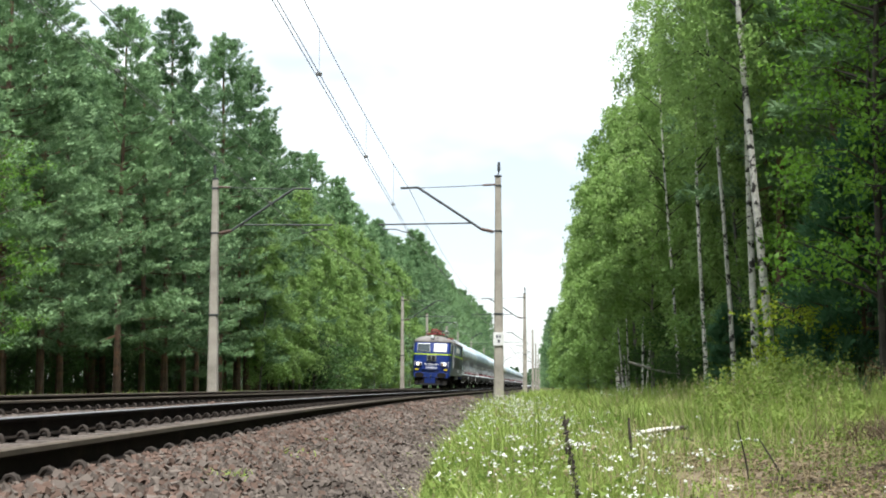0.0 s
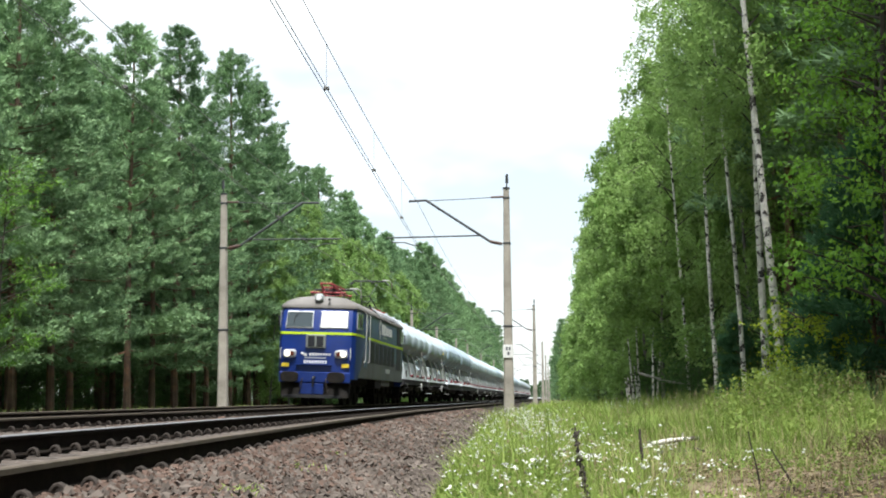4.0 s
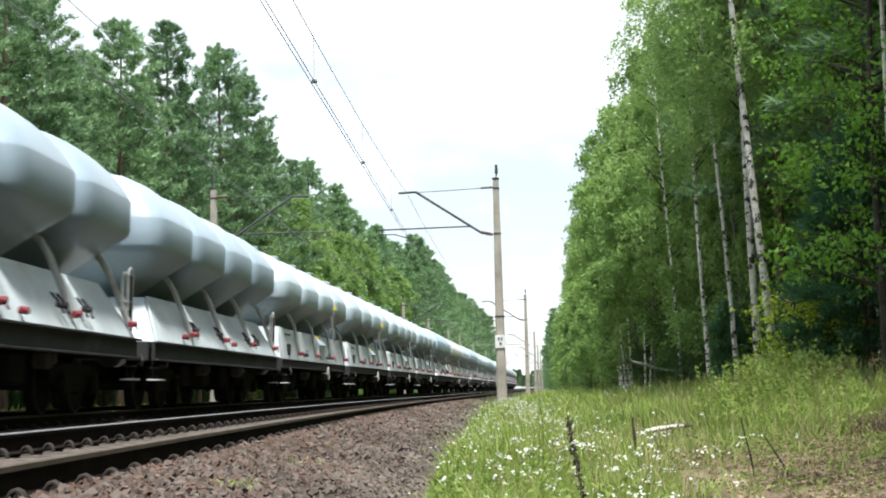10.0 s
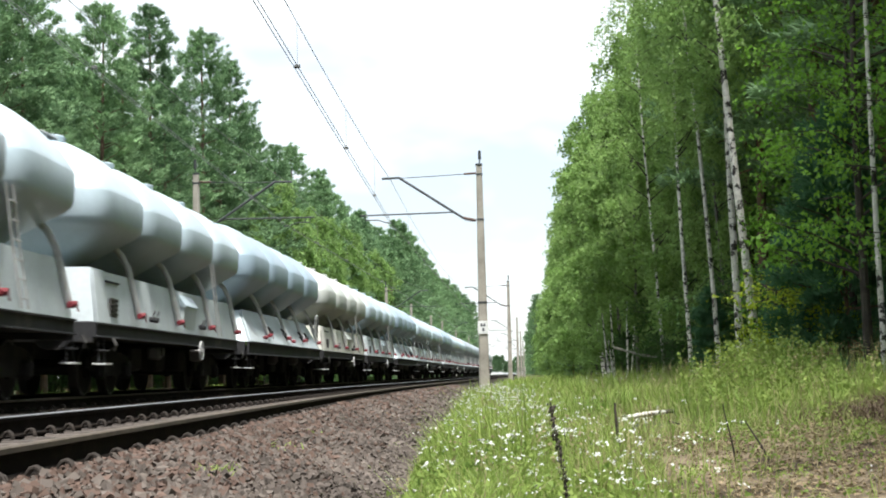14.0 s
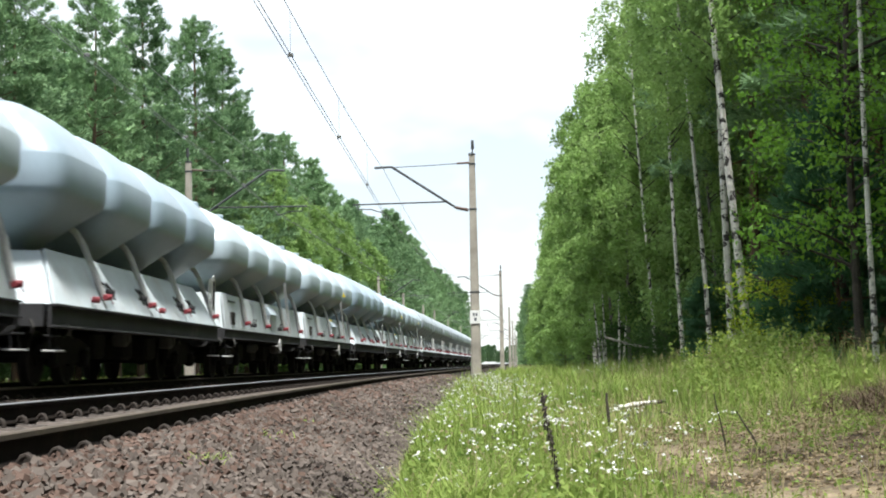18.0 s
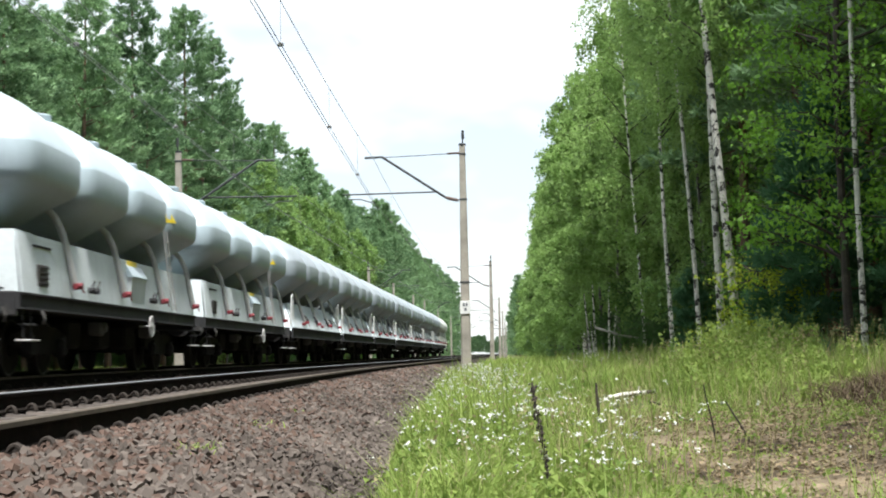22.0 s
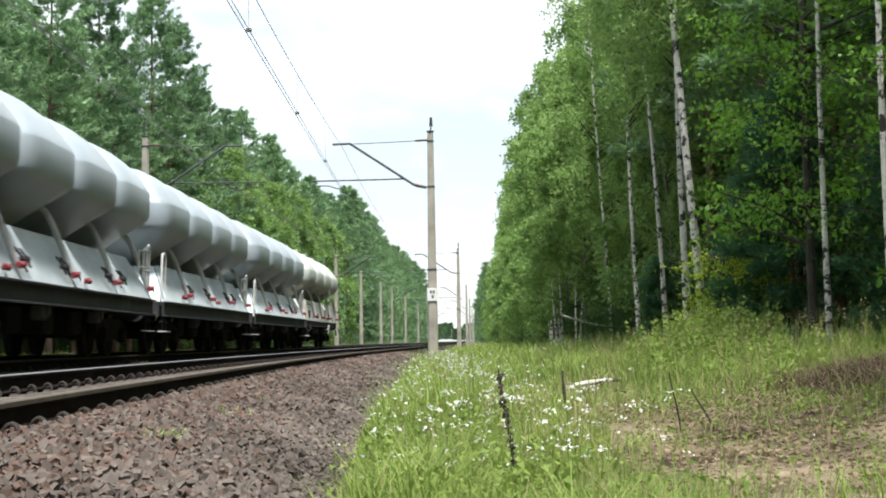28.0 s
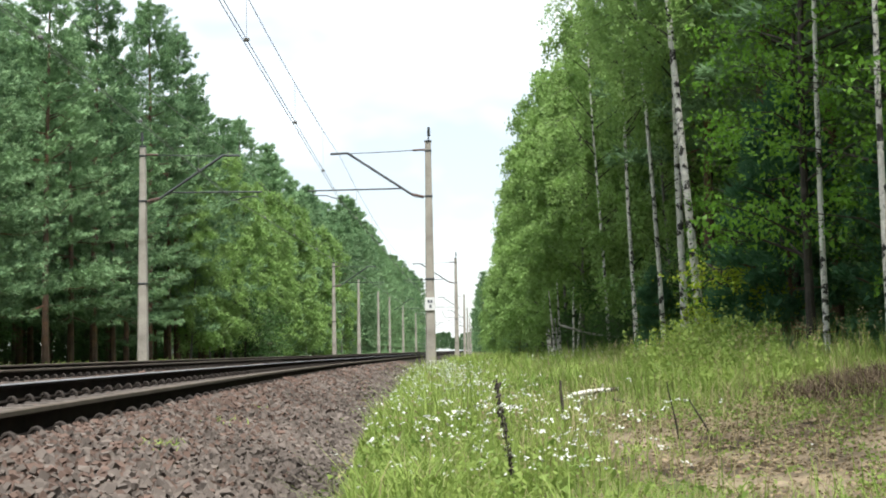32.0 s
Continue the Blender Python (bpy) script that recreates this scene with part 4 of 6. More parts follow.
def locomotive():
    """The electric locomotive, its middle at the origin, front towards -y."""
    t = thing("electric_locomotive", "blue six-axle electric locomotive with a lime stripe and lit headlamps", "locomotive")

    def plan(z, back, hw):
        pts = []
        for d in (-1, 1):
            seq = ((1, 0.62), (0.995, 0.45), (0.97, 0.26), (0.9, 0.11), (0.72, 0.03), (0.35, 0.0), (-0.35, 0.0), (-0.72, 0.03), (-0.9, 0.11), (-0.97, 0.26), (-0.995, 0.45), (-1, 0.62))
            for fx, dy in (seq if d < 0 else seq[::-1]):
                pts.append((hw * fx, d * (9.0 - back - dy), z))
        return pts[::-1]

    lower = Shape().loft([plan(1.12, 0.0, 1.46), plan(1.9, 0.0, 1.47)])
    body = part("body_lower", lower, M_LOWER, t, "grey lower body panels")
    upper = part("body", Shape().loft([plan(1.9, 0.0, 1.47), plan(2.6, 0.0, 1.47), plan(2.9, 0.05, 1.47), plan(3.55, 0.3, 1.46), plan(3.7, 0.36, 1.43)]), M_SLATE, t, "slate blue body sides")
    # blue ends: shells a little proud of the body
    for d in (-1, 1):
        sh = Shape()

        def half_plan(z, back, hw, cut):
            p = [q for q in plan(z, back - 0.006, hw + 0.006) if q[1] * d > 0]
            p = sorted(p, key=lambda q: math.atan2(q[0], q[1] * d - 6.0))
            return [(-hw - 0.006, d * cut, z)] + p + [(hw + 0.006, d * cut, z)]

        zs = ((1.0, 0.0, 1.46, 7.9), (1.45, 0.0, 1.465, 7.0), (2.6, 0.0, 1.47, 6.45), (2.9, 0.05, 1.47, 6.4), (3.55, 0.3, 1.46, 6.35), (3.69, 0.355, 1.435, 6.35))
        rings = [half_plan(*q[:3], q[3] if d < 0 else 8.45 - q[1]) for q in zs]
        sh.loft(rings if d < 0 else [r[::-1] for r in rings], None, False, False)
        part("cab_shell", sh, M_BLUE, t, "deep blue cab front")
    # stripe all round
    st = Shape()
    st.loft([plan(2.66, -0.012, 1.482), plan(2.755, -0.012 + 0.01, 1.482)], None, False)
    part("stripe", st, M_LIME, t, "lime yellow stripe")
    roof = Shape()
    roof.loft([plan(3.68, 0.3, 1.5), plan(3.76, 0.3, 1.5), plan(3.86, 0.38, 1.42), plan(4.0, 0.55, 1.22), plan(4.12, 0.85, 0.9), plan(4.18, 1.2, 0.5), plan(4.2, 1.6, 0.2)])
    part("roof", roof, M_ROOF, t, "dusty grey curved roof", smooth=60)
    part("gutter", Shape().loft([plan(3.66, 0.31, 1.49), plan(3.7, 0.31, 1.5)], None, False), M_LOUVRE, t)
    # windscreens, in their frames, on both ends
    for d in (-1, 1):
        for x, g in ((-0.66, M_GLASS), (0.66, M_BRIGHT if d < 0 else M_GLASS)):
            def scr(z, dx, dy=0.0):
                back = np.interp(z, (2.9, 3.55), (0.05, 0.3)) + np.interp(abs(x + dx) / 1.46, (0.35, 0.72, 0.9), (0.0, 0.03, 0.11)) - 0.03
                return (x + dx, d * (9.0 - back + dy), z)

            fr = Shape()
            zl, zh, w, e = 2.9, 3.56, 0.53, 0.045
            o = [scr(zl, -w), scr(zl, w), scr(zh, w - 0.02), scr(zh, -w + 0.02)]
            i = [scr(zl + e, -w + e), scr(zl + e, w - e), scr(zh - e, w - e), scr(zh - e, -w + e)]
            q = lambda p, k: (p[0], p[1] + d * k, p[2])
            fr.add([q(p, 0.03) for p in o] + [q(p, 0.045) for p in i] + [q(p, -0.02) for p in o] + [q(p, 0.0) for p in i], [(0, 1, 5, 4), (1, 2, 6, 5), (2, 3, 7, 6), (3, 0, 4, 7), (0, 8, 9, 1), (1, 9, 10, 2), (2, 10, 11, 3), (3, 11, 8, 0), (4, 5, 13, 12), (5, 6, 14, 13), (6, 7, 15, 14), (7, 4, 12, 15)])
            f = part("windscreen_frame", fr, M_FRAME, t, "pale grey window frame", smooth=0)
            part("windscreen", Shape().slab([q(p, 0.012) for p in (i if d < 0 else i[::-1])], 0.012), g, f, "windscreen painted white for its sky reflection" if g is M_BRIGHT else "dark windscreen", smooth=0)
            part("wiper", Shape().tube([q(scr(3.62, 0.05), 0.05), q(scr(3.35, -0.2), 0.05), q(scr(3.12, -0.22), 0.055)], 0.012, 5), M_BLACK, f)
        y = d * 9.0
        k = d
        # central vent box with two dark panes
        vb = part("vent_box", Shape().box((0, y + k * 0.02, 2.4), (0.76, 0.12, 0.52), 0.03), M_OLIVE, t, "grey vent box in the nose")
        for x in (-0.165, 0.165):
            part("vent_pane", Shape().box((x, y + k * 0.08, 2.4), (0.26, 0.02, 0.4), 0.01), M_LOUVRE, vb)
        # lamps
        for x in (-0.98, 0.98):
            dy = -k * 0.05
            lp = part("headlamp", Shape().loft([rounded(0.25, 0.16, 0, 0.55, 24), rounded(0.25, 0.16, 0.12, 0.55, 24), rounded(0.22, 0.13, 0.14, 0.55, 24)], Matrix.Translation((x, y + dy, 1.93)) @ (pose(0, 0, 0, 90) if d < 0 else pose(0, 0, 0, -90))), M_FRAME, t, "chrome-rimmed lamp housing")
            out = 1 if x > 0 else -1
            part("lens", Shape().disc((x + out * 0.085, y + k * 0.1, 1.93), "y", 0.105, 0.03, 20), M_LAMP if d < 0 else M_GLASS, lp, "lit white headlamp")
            part("tail_lens", Shape().disc((x - out * 0.1, y + k * 0.098, 1.93), "y", 0.09, 0.03, 18), M_LENS, lp, "dark red tail lamp")
            part("yellow_reflector", Shape().box((x + out * 0.16, y + k * -0.02, 1.5), (0.28, 0.06, 0.15), 0.01), M_YELLOW, t, "yellow reflective plate")
            part("grab_rail", Shape().tube([(x + out * 0.34, y + k * -0.1, 1.72), (x + out * 0.35, y + k * 0.04, 1.75), (x + out * 0.35, y + k * 0.04, 2.12), (x + out * 0.34, y + k * -0.1, 2.15)], 0.018, 6), M_RAILING, t)
        # markings as plain bars
        em = Shape().box((-0.44, y + k * 0.008, 1.92), (0.2, 0.012, 0.05), 0.004).box((-0.5, y + k * 0.008, 1.97), (0.1, 0.012, 0.04), 0.004).box((-0.38, y + k * 0.008, 1.87), (0.12, 0.012, 0.04), 0.004)
        part("emblem", em, M_WHITE, t, "white emblem")
        for i in range(8):
            part("lettering_bar", Shape().box((-0.2 + i * 0.105, y + k * 0.008, 1.915), (0.075, 0.012, 0.1 if i < 3 else 0.075), 0.004), M_WHITE, t)
        for i in range(9):
            part("number_bar", Shape().box((-0.4 + i * 0.1, y + k * 0.008, 1.63), (0.072, 0.012, 0.115), 0.004), M_WHITE, t)
        part("small_print_bar", Shape().box((0, y + k * 0.008, 1.78), (0.8, 0.012, 0.05), 0.004), M_FRAME, t)
        part("nose_ledge", Shape().box((-0.05, y + k * 0.06, 1.52), (1.35, 0.16, 0.035), 0.01), M_BLUE, t)
        # buffer beam, plough, couplings
        part("buffer_beam", Shape().box((0, y + k * 0.03, 1.05), (2.7, 0.12, 0.4), 0.03), M_BLUE, t)
        buffers(t, y + k * 0.08, k, 1.05, True)
        pl = Shape()
        for sx in (1,):
            prof = [(-1.35, 0.0), (-1.3, 0.12), (-1.0, 0.2), (1.0, 0.2), (1.3, 0.12), (1.35, 0.0)]
            pl.loft([[(x, y + k * (b - 0.25), 0.86) for x, b in prof] + [(x, y + k * (b - 0.3), 0.86) for x, b in prof[::-1]], [(x * 0.96, y + k * (b - 0.1), 0.3) for x, b in prof] + [(x * 0.96, y + k * (b - 0.15), 0.3) for x, b in prof[::-1]]])
        part("plough", pl, M_GRIME, t, "dark curved rail guard")
        part("plough_centre", Shape().box((-0.1, y + k * 0.1, 0.62), (0.9, 0.03, 0.4), 0.01), M_BLUE, t)
        part("plough_edge", Shape().box((-0.1, y + k * 0.15, 0.33), (2.2, 0.03, 0.12), 0.01), M_SOLE, t, "dusty dark lower edge")
        for x in (-0.45, 0.45):
            part("air_hose", Shape().tube([(x, y + k * 0.1, 1.0), (x, y + k * 0.24, 0.95), (x * 1.05, y + k * 0.26, 0.7), (x * 1.2, y + k * 0.2, 0.5)], 0.025, 6), M_CLIP, t)
        hl = part("top_headlamp", Shape().box((0, d * 8.52, 4.08), (0.34, 0.3, 0.3), 0.07), M_FRAME, t, "square roof headlamp")
        part("lens", Shape().disc((0, d * 8.69, 4.08), "y", 0.11, 0.04, 18), M_BRIGHT, hl)
        part("roof_horn", Shape().tube([(0.42, d * 8.5, 4.05), (0.42, d * 8.75, 4.0)], [0.02, 0.05], 8), M_BLACK, t)
    # sides
    for s in (1, -1):
        x = s * 1.478

        def sidebox(name, y0, y1, z0, z1, th, m, lab="", parent=t, bev=0.008):
            return part(name, Shape().box((x, (y0 + y1) / 2, (z0 + z1) / 2), (th, y1 - y0, z1 - z0), bev), m, parent, lab)

        for e in (1, -1):
            w1 = sidebox("cab_window_frame", *sorted((e * -8.42, e * -7.66)), 2.9, 3.58, 0.035, M_FRAME, "pale window frame")
            sidebox("cab_window", *sorted((e * -8.36, e * -7.72)), 2.96, 3.52, 0.045, M_GLASS, "dark side glass", w1)
            w2 = sidebox("cab_window_frame", *sorted((e * -7.5, e * -6.95)), 2.9, 3.58, 0.03, M_BLUE)
            sidebox("cab_window", *sorted((e * -7.46, e * -6.99)), 2.94, 3.54, 0.04, M_GLASS, "dark side glass", w2)
            if e > 0:
                dr = sidebox("cab_door", *sorted((e * -6.1, e * -5.2)), 1.5, 3.6, 0.025, M_SLATE, "slate blue cab door")
                sidebox("door_window", *sorted((e * -5.9, e * -5.4)), 2.95, 3.45, 0.035, M_GLASS, "", dr)
                for y in (-6.25, -5.08):
                    part("door_handrail", Shape().tube([(x, e * y, 1.72), (x + s * 0.07, e * y, 1.76), (x + s * 0.07, e * y, 3.62), (x, e * y, 3.66)], 0.015, 6), M_RAILING, t, "pale vertical handrail")
            part("mirror", Shape().box((x + s * 0.1, e * -8.2, 3.2), (0.05, 0.16, 0.4), 0.02), M_BLACK, t)
        y = -4.2
        for i, w in enumerate((1.25, 1.15, 1.15, 1.15, 1.15, 1.05)):
            lv = sidebox("louvre", y, y + w, 1.74, 2.6, 0.03, M_LOUVRE, "dark side louvre")
            for k in range(5):
                part("slat", Shape().box((x + s * 0.018, y + w / 2, 1.86 + k * 0.16), (0.012, w - 0.06, 0.03), 0.004), M_LOUVRE, lv)
            y += w + 0.36
        sidebox("tall_louvre", 5.6, 7.4, 1.62, 2.62, 0.03, M_LOUVRE, "dark tall grille")
        sidebox("tall_louvre", 5.6, 7.4, 2.8, 3.6, 0.03, M_LOUVRE, "dark tall grille")
        # plain shapes for the operator's mark
        e1 = Shape()
        for a in range(10):
            b0 = radians(60 + a * 24)
            e1.box((x + s * 0.006, -1.05 + 0.28 * math.cos(b0), 3.33 + 0.27 * math.sin(b0)), (0.012, 0.16, 0.16), 0.004)
        e1.box((x + s * 0.006, -1.15, 3.0), (0.012, 0.16, 0.32), 0.004)
        part("emblem", e1, M_WHITE, t, "white round emblem")
        for i in range(8):
            hgt = 0.46 if i < 3 else 0.34
            part("lettering_bar", Shape().box((x + s * 0.006, -0.35 + i * 0.5, 3.24 + (0.03 if i < 3 else 0.0)), (0.012, 0.36, hgt), 0.004), M_WHITE, t)
        part("small_print_bar", Shape().box((x + s * 0.006, 0.6, 2.93), (0.012, 1.6, 0.07), 0.004), M_FRAME, t)
        for i in range(9):
            part("number_bar", Shape().box((x + s * 0.006, 1.3 + i * 0.19, 1.5), (0.012, 0.13, 0.2), 0.004), M_FRAME, t)
        # roof-edge vents: pale ribs over dark openings
        rv = part("roof_vent", Shape().slab([(s * 1.46, -2.0, 3.8), (s * 1.46, 7.2, 3.8), (s * 1.12, 7.2, 4.1), (s * 1.12, -2.0, 4.1)][::s], 0.03), M_LOUVRE, t, "dark roof-edge vent")
        for k in range(12):
            y = -1.9 + k * 0.8
            part("vent_rib", Shape().tube([(s * 1.49, y, 3.8), (s * 1.4, y + 0.12, 3.98), (s * 1.1, y + 0.3, 4.14)], 0.015, 5), M_FRAME, rv)
        part("sand_box", Shape().box((s * 1.15, 2.0, 0.98), (0.5, 3.2, 0.34), 0.03), M_SOLE2, t, "pale under-floor equipment box")
        part("battery_box", Shape().box((s * 1.15, -0.9, 0.92), (0.5, 2.0, 0.44), 0.03), M_GRIME, t)
        part("skirt", Shape().box((s * 1.43, 0, 1.13), (0.05, 15.5, 0.12), 0.01), M_LOWER, t)
    for yc in (-4.95, 4.95):
        bogie(t, yc, 0, 0.625, 5.0, (-1.75, 0.0, 1.75))
    part("under_frame", Shape().box((0, 0, 1.0), (2.2, 16.5, 0.3), 0.03), M_GRIME, t)

    def panto(y0, d, up):
        base = Shape()
        for x in (-0.55, 0.55):
            base.tube([(x, y0 - 0.9, 4.42), (x, y0 + 0.9, 4.42)], 0.04, 6)
        for y in (-0.9, 0.9):
            base.tube([(-0.7, y0 + y, 4.42), (0.7, y0 + y, 4.42)], 0.035, 6)
        p = part("pantograph", base, M_PANTO, t, "red pantograph, raised to the wire" if up else "red pantograph, folded down")
        for x in (-0.6, 0.6):
            for y in (-0.75, 0.75):
                i = Shape()
                for k in range(4):
                    i.disc((x, y0 + y, 4.18 + 0.06 * k), "z", 0.075, 0.035, 10)
                part("insulator", i, M_CERAMIC, p)
        if up:
            knee, head = (y0 - d * 1.35, 5.05), (y0 + d * 0.1, 5.88)
        else:
            knee, head = (y0 - d * 1.4, 4.74), (y0 + d * 0.9, 4.66)
        for x in (-0.4, 0.4):
            part("lower_arm", Shape().tube([(x, y0 + d * 0.75, 4.45), (x * 0.5, knee[0], knee[1])], 0.026 if up else 0.05, 6), M_PANTO if not up else M_STEEL, p)
            part("upper_arm", Shape().tube([(x * 0.5, knee[0], knee[1]), (x * 1.1, head[0], head[1])], 0.018 if up else 0.032, 6), M_PANTO if not up else M_STEEL, p)
        for f in (0.3, 0.65, 1.0):
            ya, za = y0 + d * 0.75 + f * (knee[0] - y0 - d * 0.75), 4.45 + f * (knee[1] - 4.45)
            part("cross_bar", Shape().tube([(-0.4 + 0.2 * f, ya, za), (0.4 - 0.2 * f, ya, za)], 0.02 if up else 0.035, 6), M_PANTO if not up else M_STEEL, p)
        part("brace", Shape().tube([(-0.36, y0 + d * 0.5, 4.5), (0.24, knee[0] * 0.75 + y0 * 0.25, knee[1] - 0.12)], 0.025, 5), M_PANTO if not up else M_STEEL, p)
        part("spring_box", Shape().box((0, y0 + d * 0.3, 4.5), (0.5, 0.7, 0.16), 0.03), M_GRIME, p)
        part("damper", Shape().tube([(0.15, y0 + d * 0.6, 4.5), (0.1, y0 - d * 0.6, 4.68)], 0.04, 6), M_GRIME, p)
        hd = Shape()
        for dy in (-0.2, 0.2):
            hd.tube([(-0.95, head[0] + dy, head[1] - 0.2), (-0.75, head[0] + dy, head[1]), (0.75, head[0] + dy, head[1]), (0.95, head[0] + dy, head[1] - 0.2)], 0.028, 6)
        part("contact_strip", hd, M_STEEL, p)
        hn = Shape().tube([(0.7, head[0] - 0.5, head[1] + 0.02), (0.95, head[0], head[1] + 0.05), (1.0, head[0] + 0.6, head[1] - 0.05), (0.95, head[0] + 1.0, head[1] - 0.25)], 0.025, 6)
        part("horn", hn, M_RAILING, p)

    panto(-5.6, 1, False)
    panto(6.2, 1, True)
    for y in (-3.2, -1.2, 1.0, 3.2):
        part("roof_cable", Shape().tube([(-0.2, y, 4.2), (-0.2, y, 4.42), (0.1, y + 1.0, 4.42), (0.1, y + 1.0, 4.2)], 0.03, 6), M_CERAMIC, t)
    return t


KINDS = "AABBAAAABAABAABAABBBBBBBA"
W_LOOK = {("A", 0): ("grey", "light grey silo wagon with four rounded vessels and ribbed sides", {"triangle": 1, "yellow": 1}),
          ("B", 0): ("blue", "bluish grey silo wagon with sloping sides and black sole bar", {"dark": 1}),
          ("B", 1): ("ash", "grey silo wagon with white bent railings at both ends", {"front_rail": 1}),
          ("A", 1): ("cream", "cream-coloured cement silo wagon with four rounded vessels", {}),
          ("A", 2): ("grey", "dusty grey silo wagon with plain sides and a cabinet", {})}


# ---- plants ----
def tri_mesh(name, tris, material):
    """A mesh of loose triangles, from an array of n x 3 corners."""
    tris = np.asarray(tris, dtype=np.float32)
    n = len(tris)
    me = bpy.data.meshes.new(name)
    me.vertices.add(3 * n)
    me.vertices.foreach_set("co", tris.reshape(-1))
    me.loops.add(3 * n)
    me.loops.foreach_set("vertex_index", np.arange(3 * n, dtype=np.int32))
    me.polygons.add(n)
    me.polygons.foreach_set("loop_start", np.arange(0, 3 * n, 3, dtype=np.int32))
    me.update()
    me.materials.append(material)
    return me


def unit(a):
    return a / (np.linalg.norm(a, axis=-1, keepdims=True) + 1e-9)


def spray(rng, centres, dirs, per, length, width, spread, lift=0.0):
    """Pointed pieces that fan out from each centre along its direction."""
    c = np.repeat(centres, per, axis=0)
    d = np.repeat(dirs, per, axis=0)
    n = len(c)
    d = unit(d + rng.normal(0, spread, (n, 3)) + np.array([0, 0, lift]))
    ln = length * rng.uniform(0.6, 1.25, (n, 1))
    side = unit(np.cross(d, rng.normal(0, 1, (n, 3)))) * width * rng.uniform(0.7, 1.3, (n, 1))
    s = c + rng.normal(0, 0.05, (n, 3))
    return np.stack([s - side, s + side, s + d * ln], 1)


def leaves(rng, centres, per, size, radius):
    """Small leaf triangles scattered round each centre."""
    c = np.repeat(centres, per, axis=0)
    n = len(c)
    c = c + rng.normal(0, radius, (n, 3)) * np.array([1, 1, 0.75])
    a = unit(rng.normal(0, 1, (n, 3)) + np.array([0, 0, -0.4]))
    b = unit(np.cross(a, rng.normal(0, 1, (n, 3))))
    s = size * rng.uniform(0.6, 1.3, (n, 1))
    return np.stack([c - b * s * 0.42, c + b * s * 0.42, c + a * s], 1)


def trunk_shape(rng, h, r, lean=(0.0, 0.0), wob=0.12, n=8):
    pts, rr = [], []
    ph = rng.uniform(0, 6.28, 2)
    for k in range(9):
        f = k / 8
        pts.append((lean[0] * h * f + wob * math.sin(3 * f + ph[0]) * f, lean[1] * h * f + wob * math.sin(2.3 * f + ph[1]) * f, h * f - 0.3 * (k == 0)))
        rr.append(r * (1.2 if k == 0 else 1.0) * (1 - 0.85 * f) + 0.006)
    return pts, rr


def at_height(pts, f):
    x = f * (len(pts) - 1)
    i = min(int(x), len(pts) - 2)
    return np.array(pts[i]) * (1 - (x - i)) + np.array(pts[i + 1]) * (x - i)


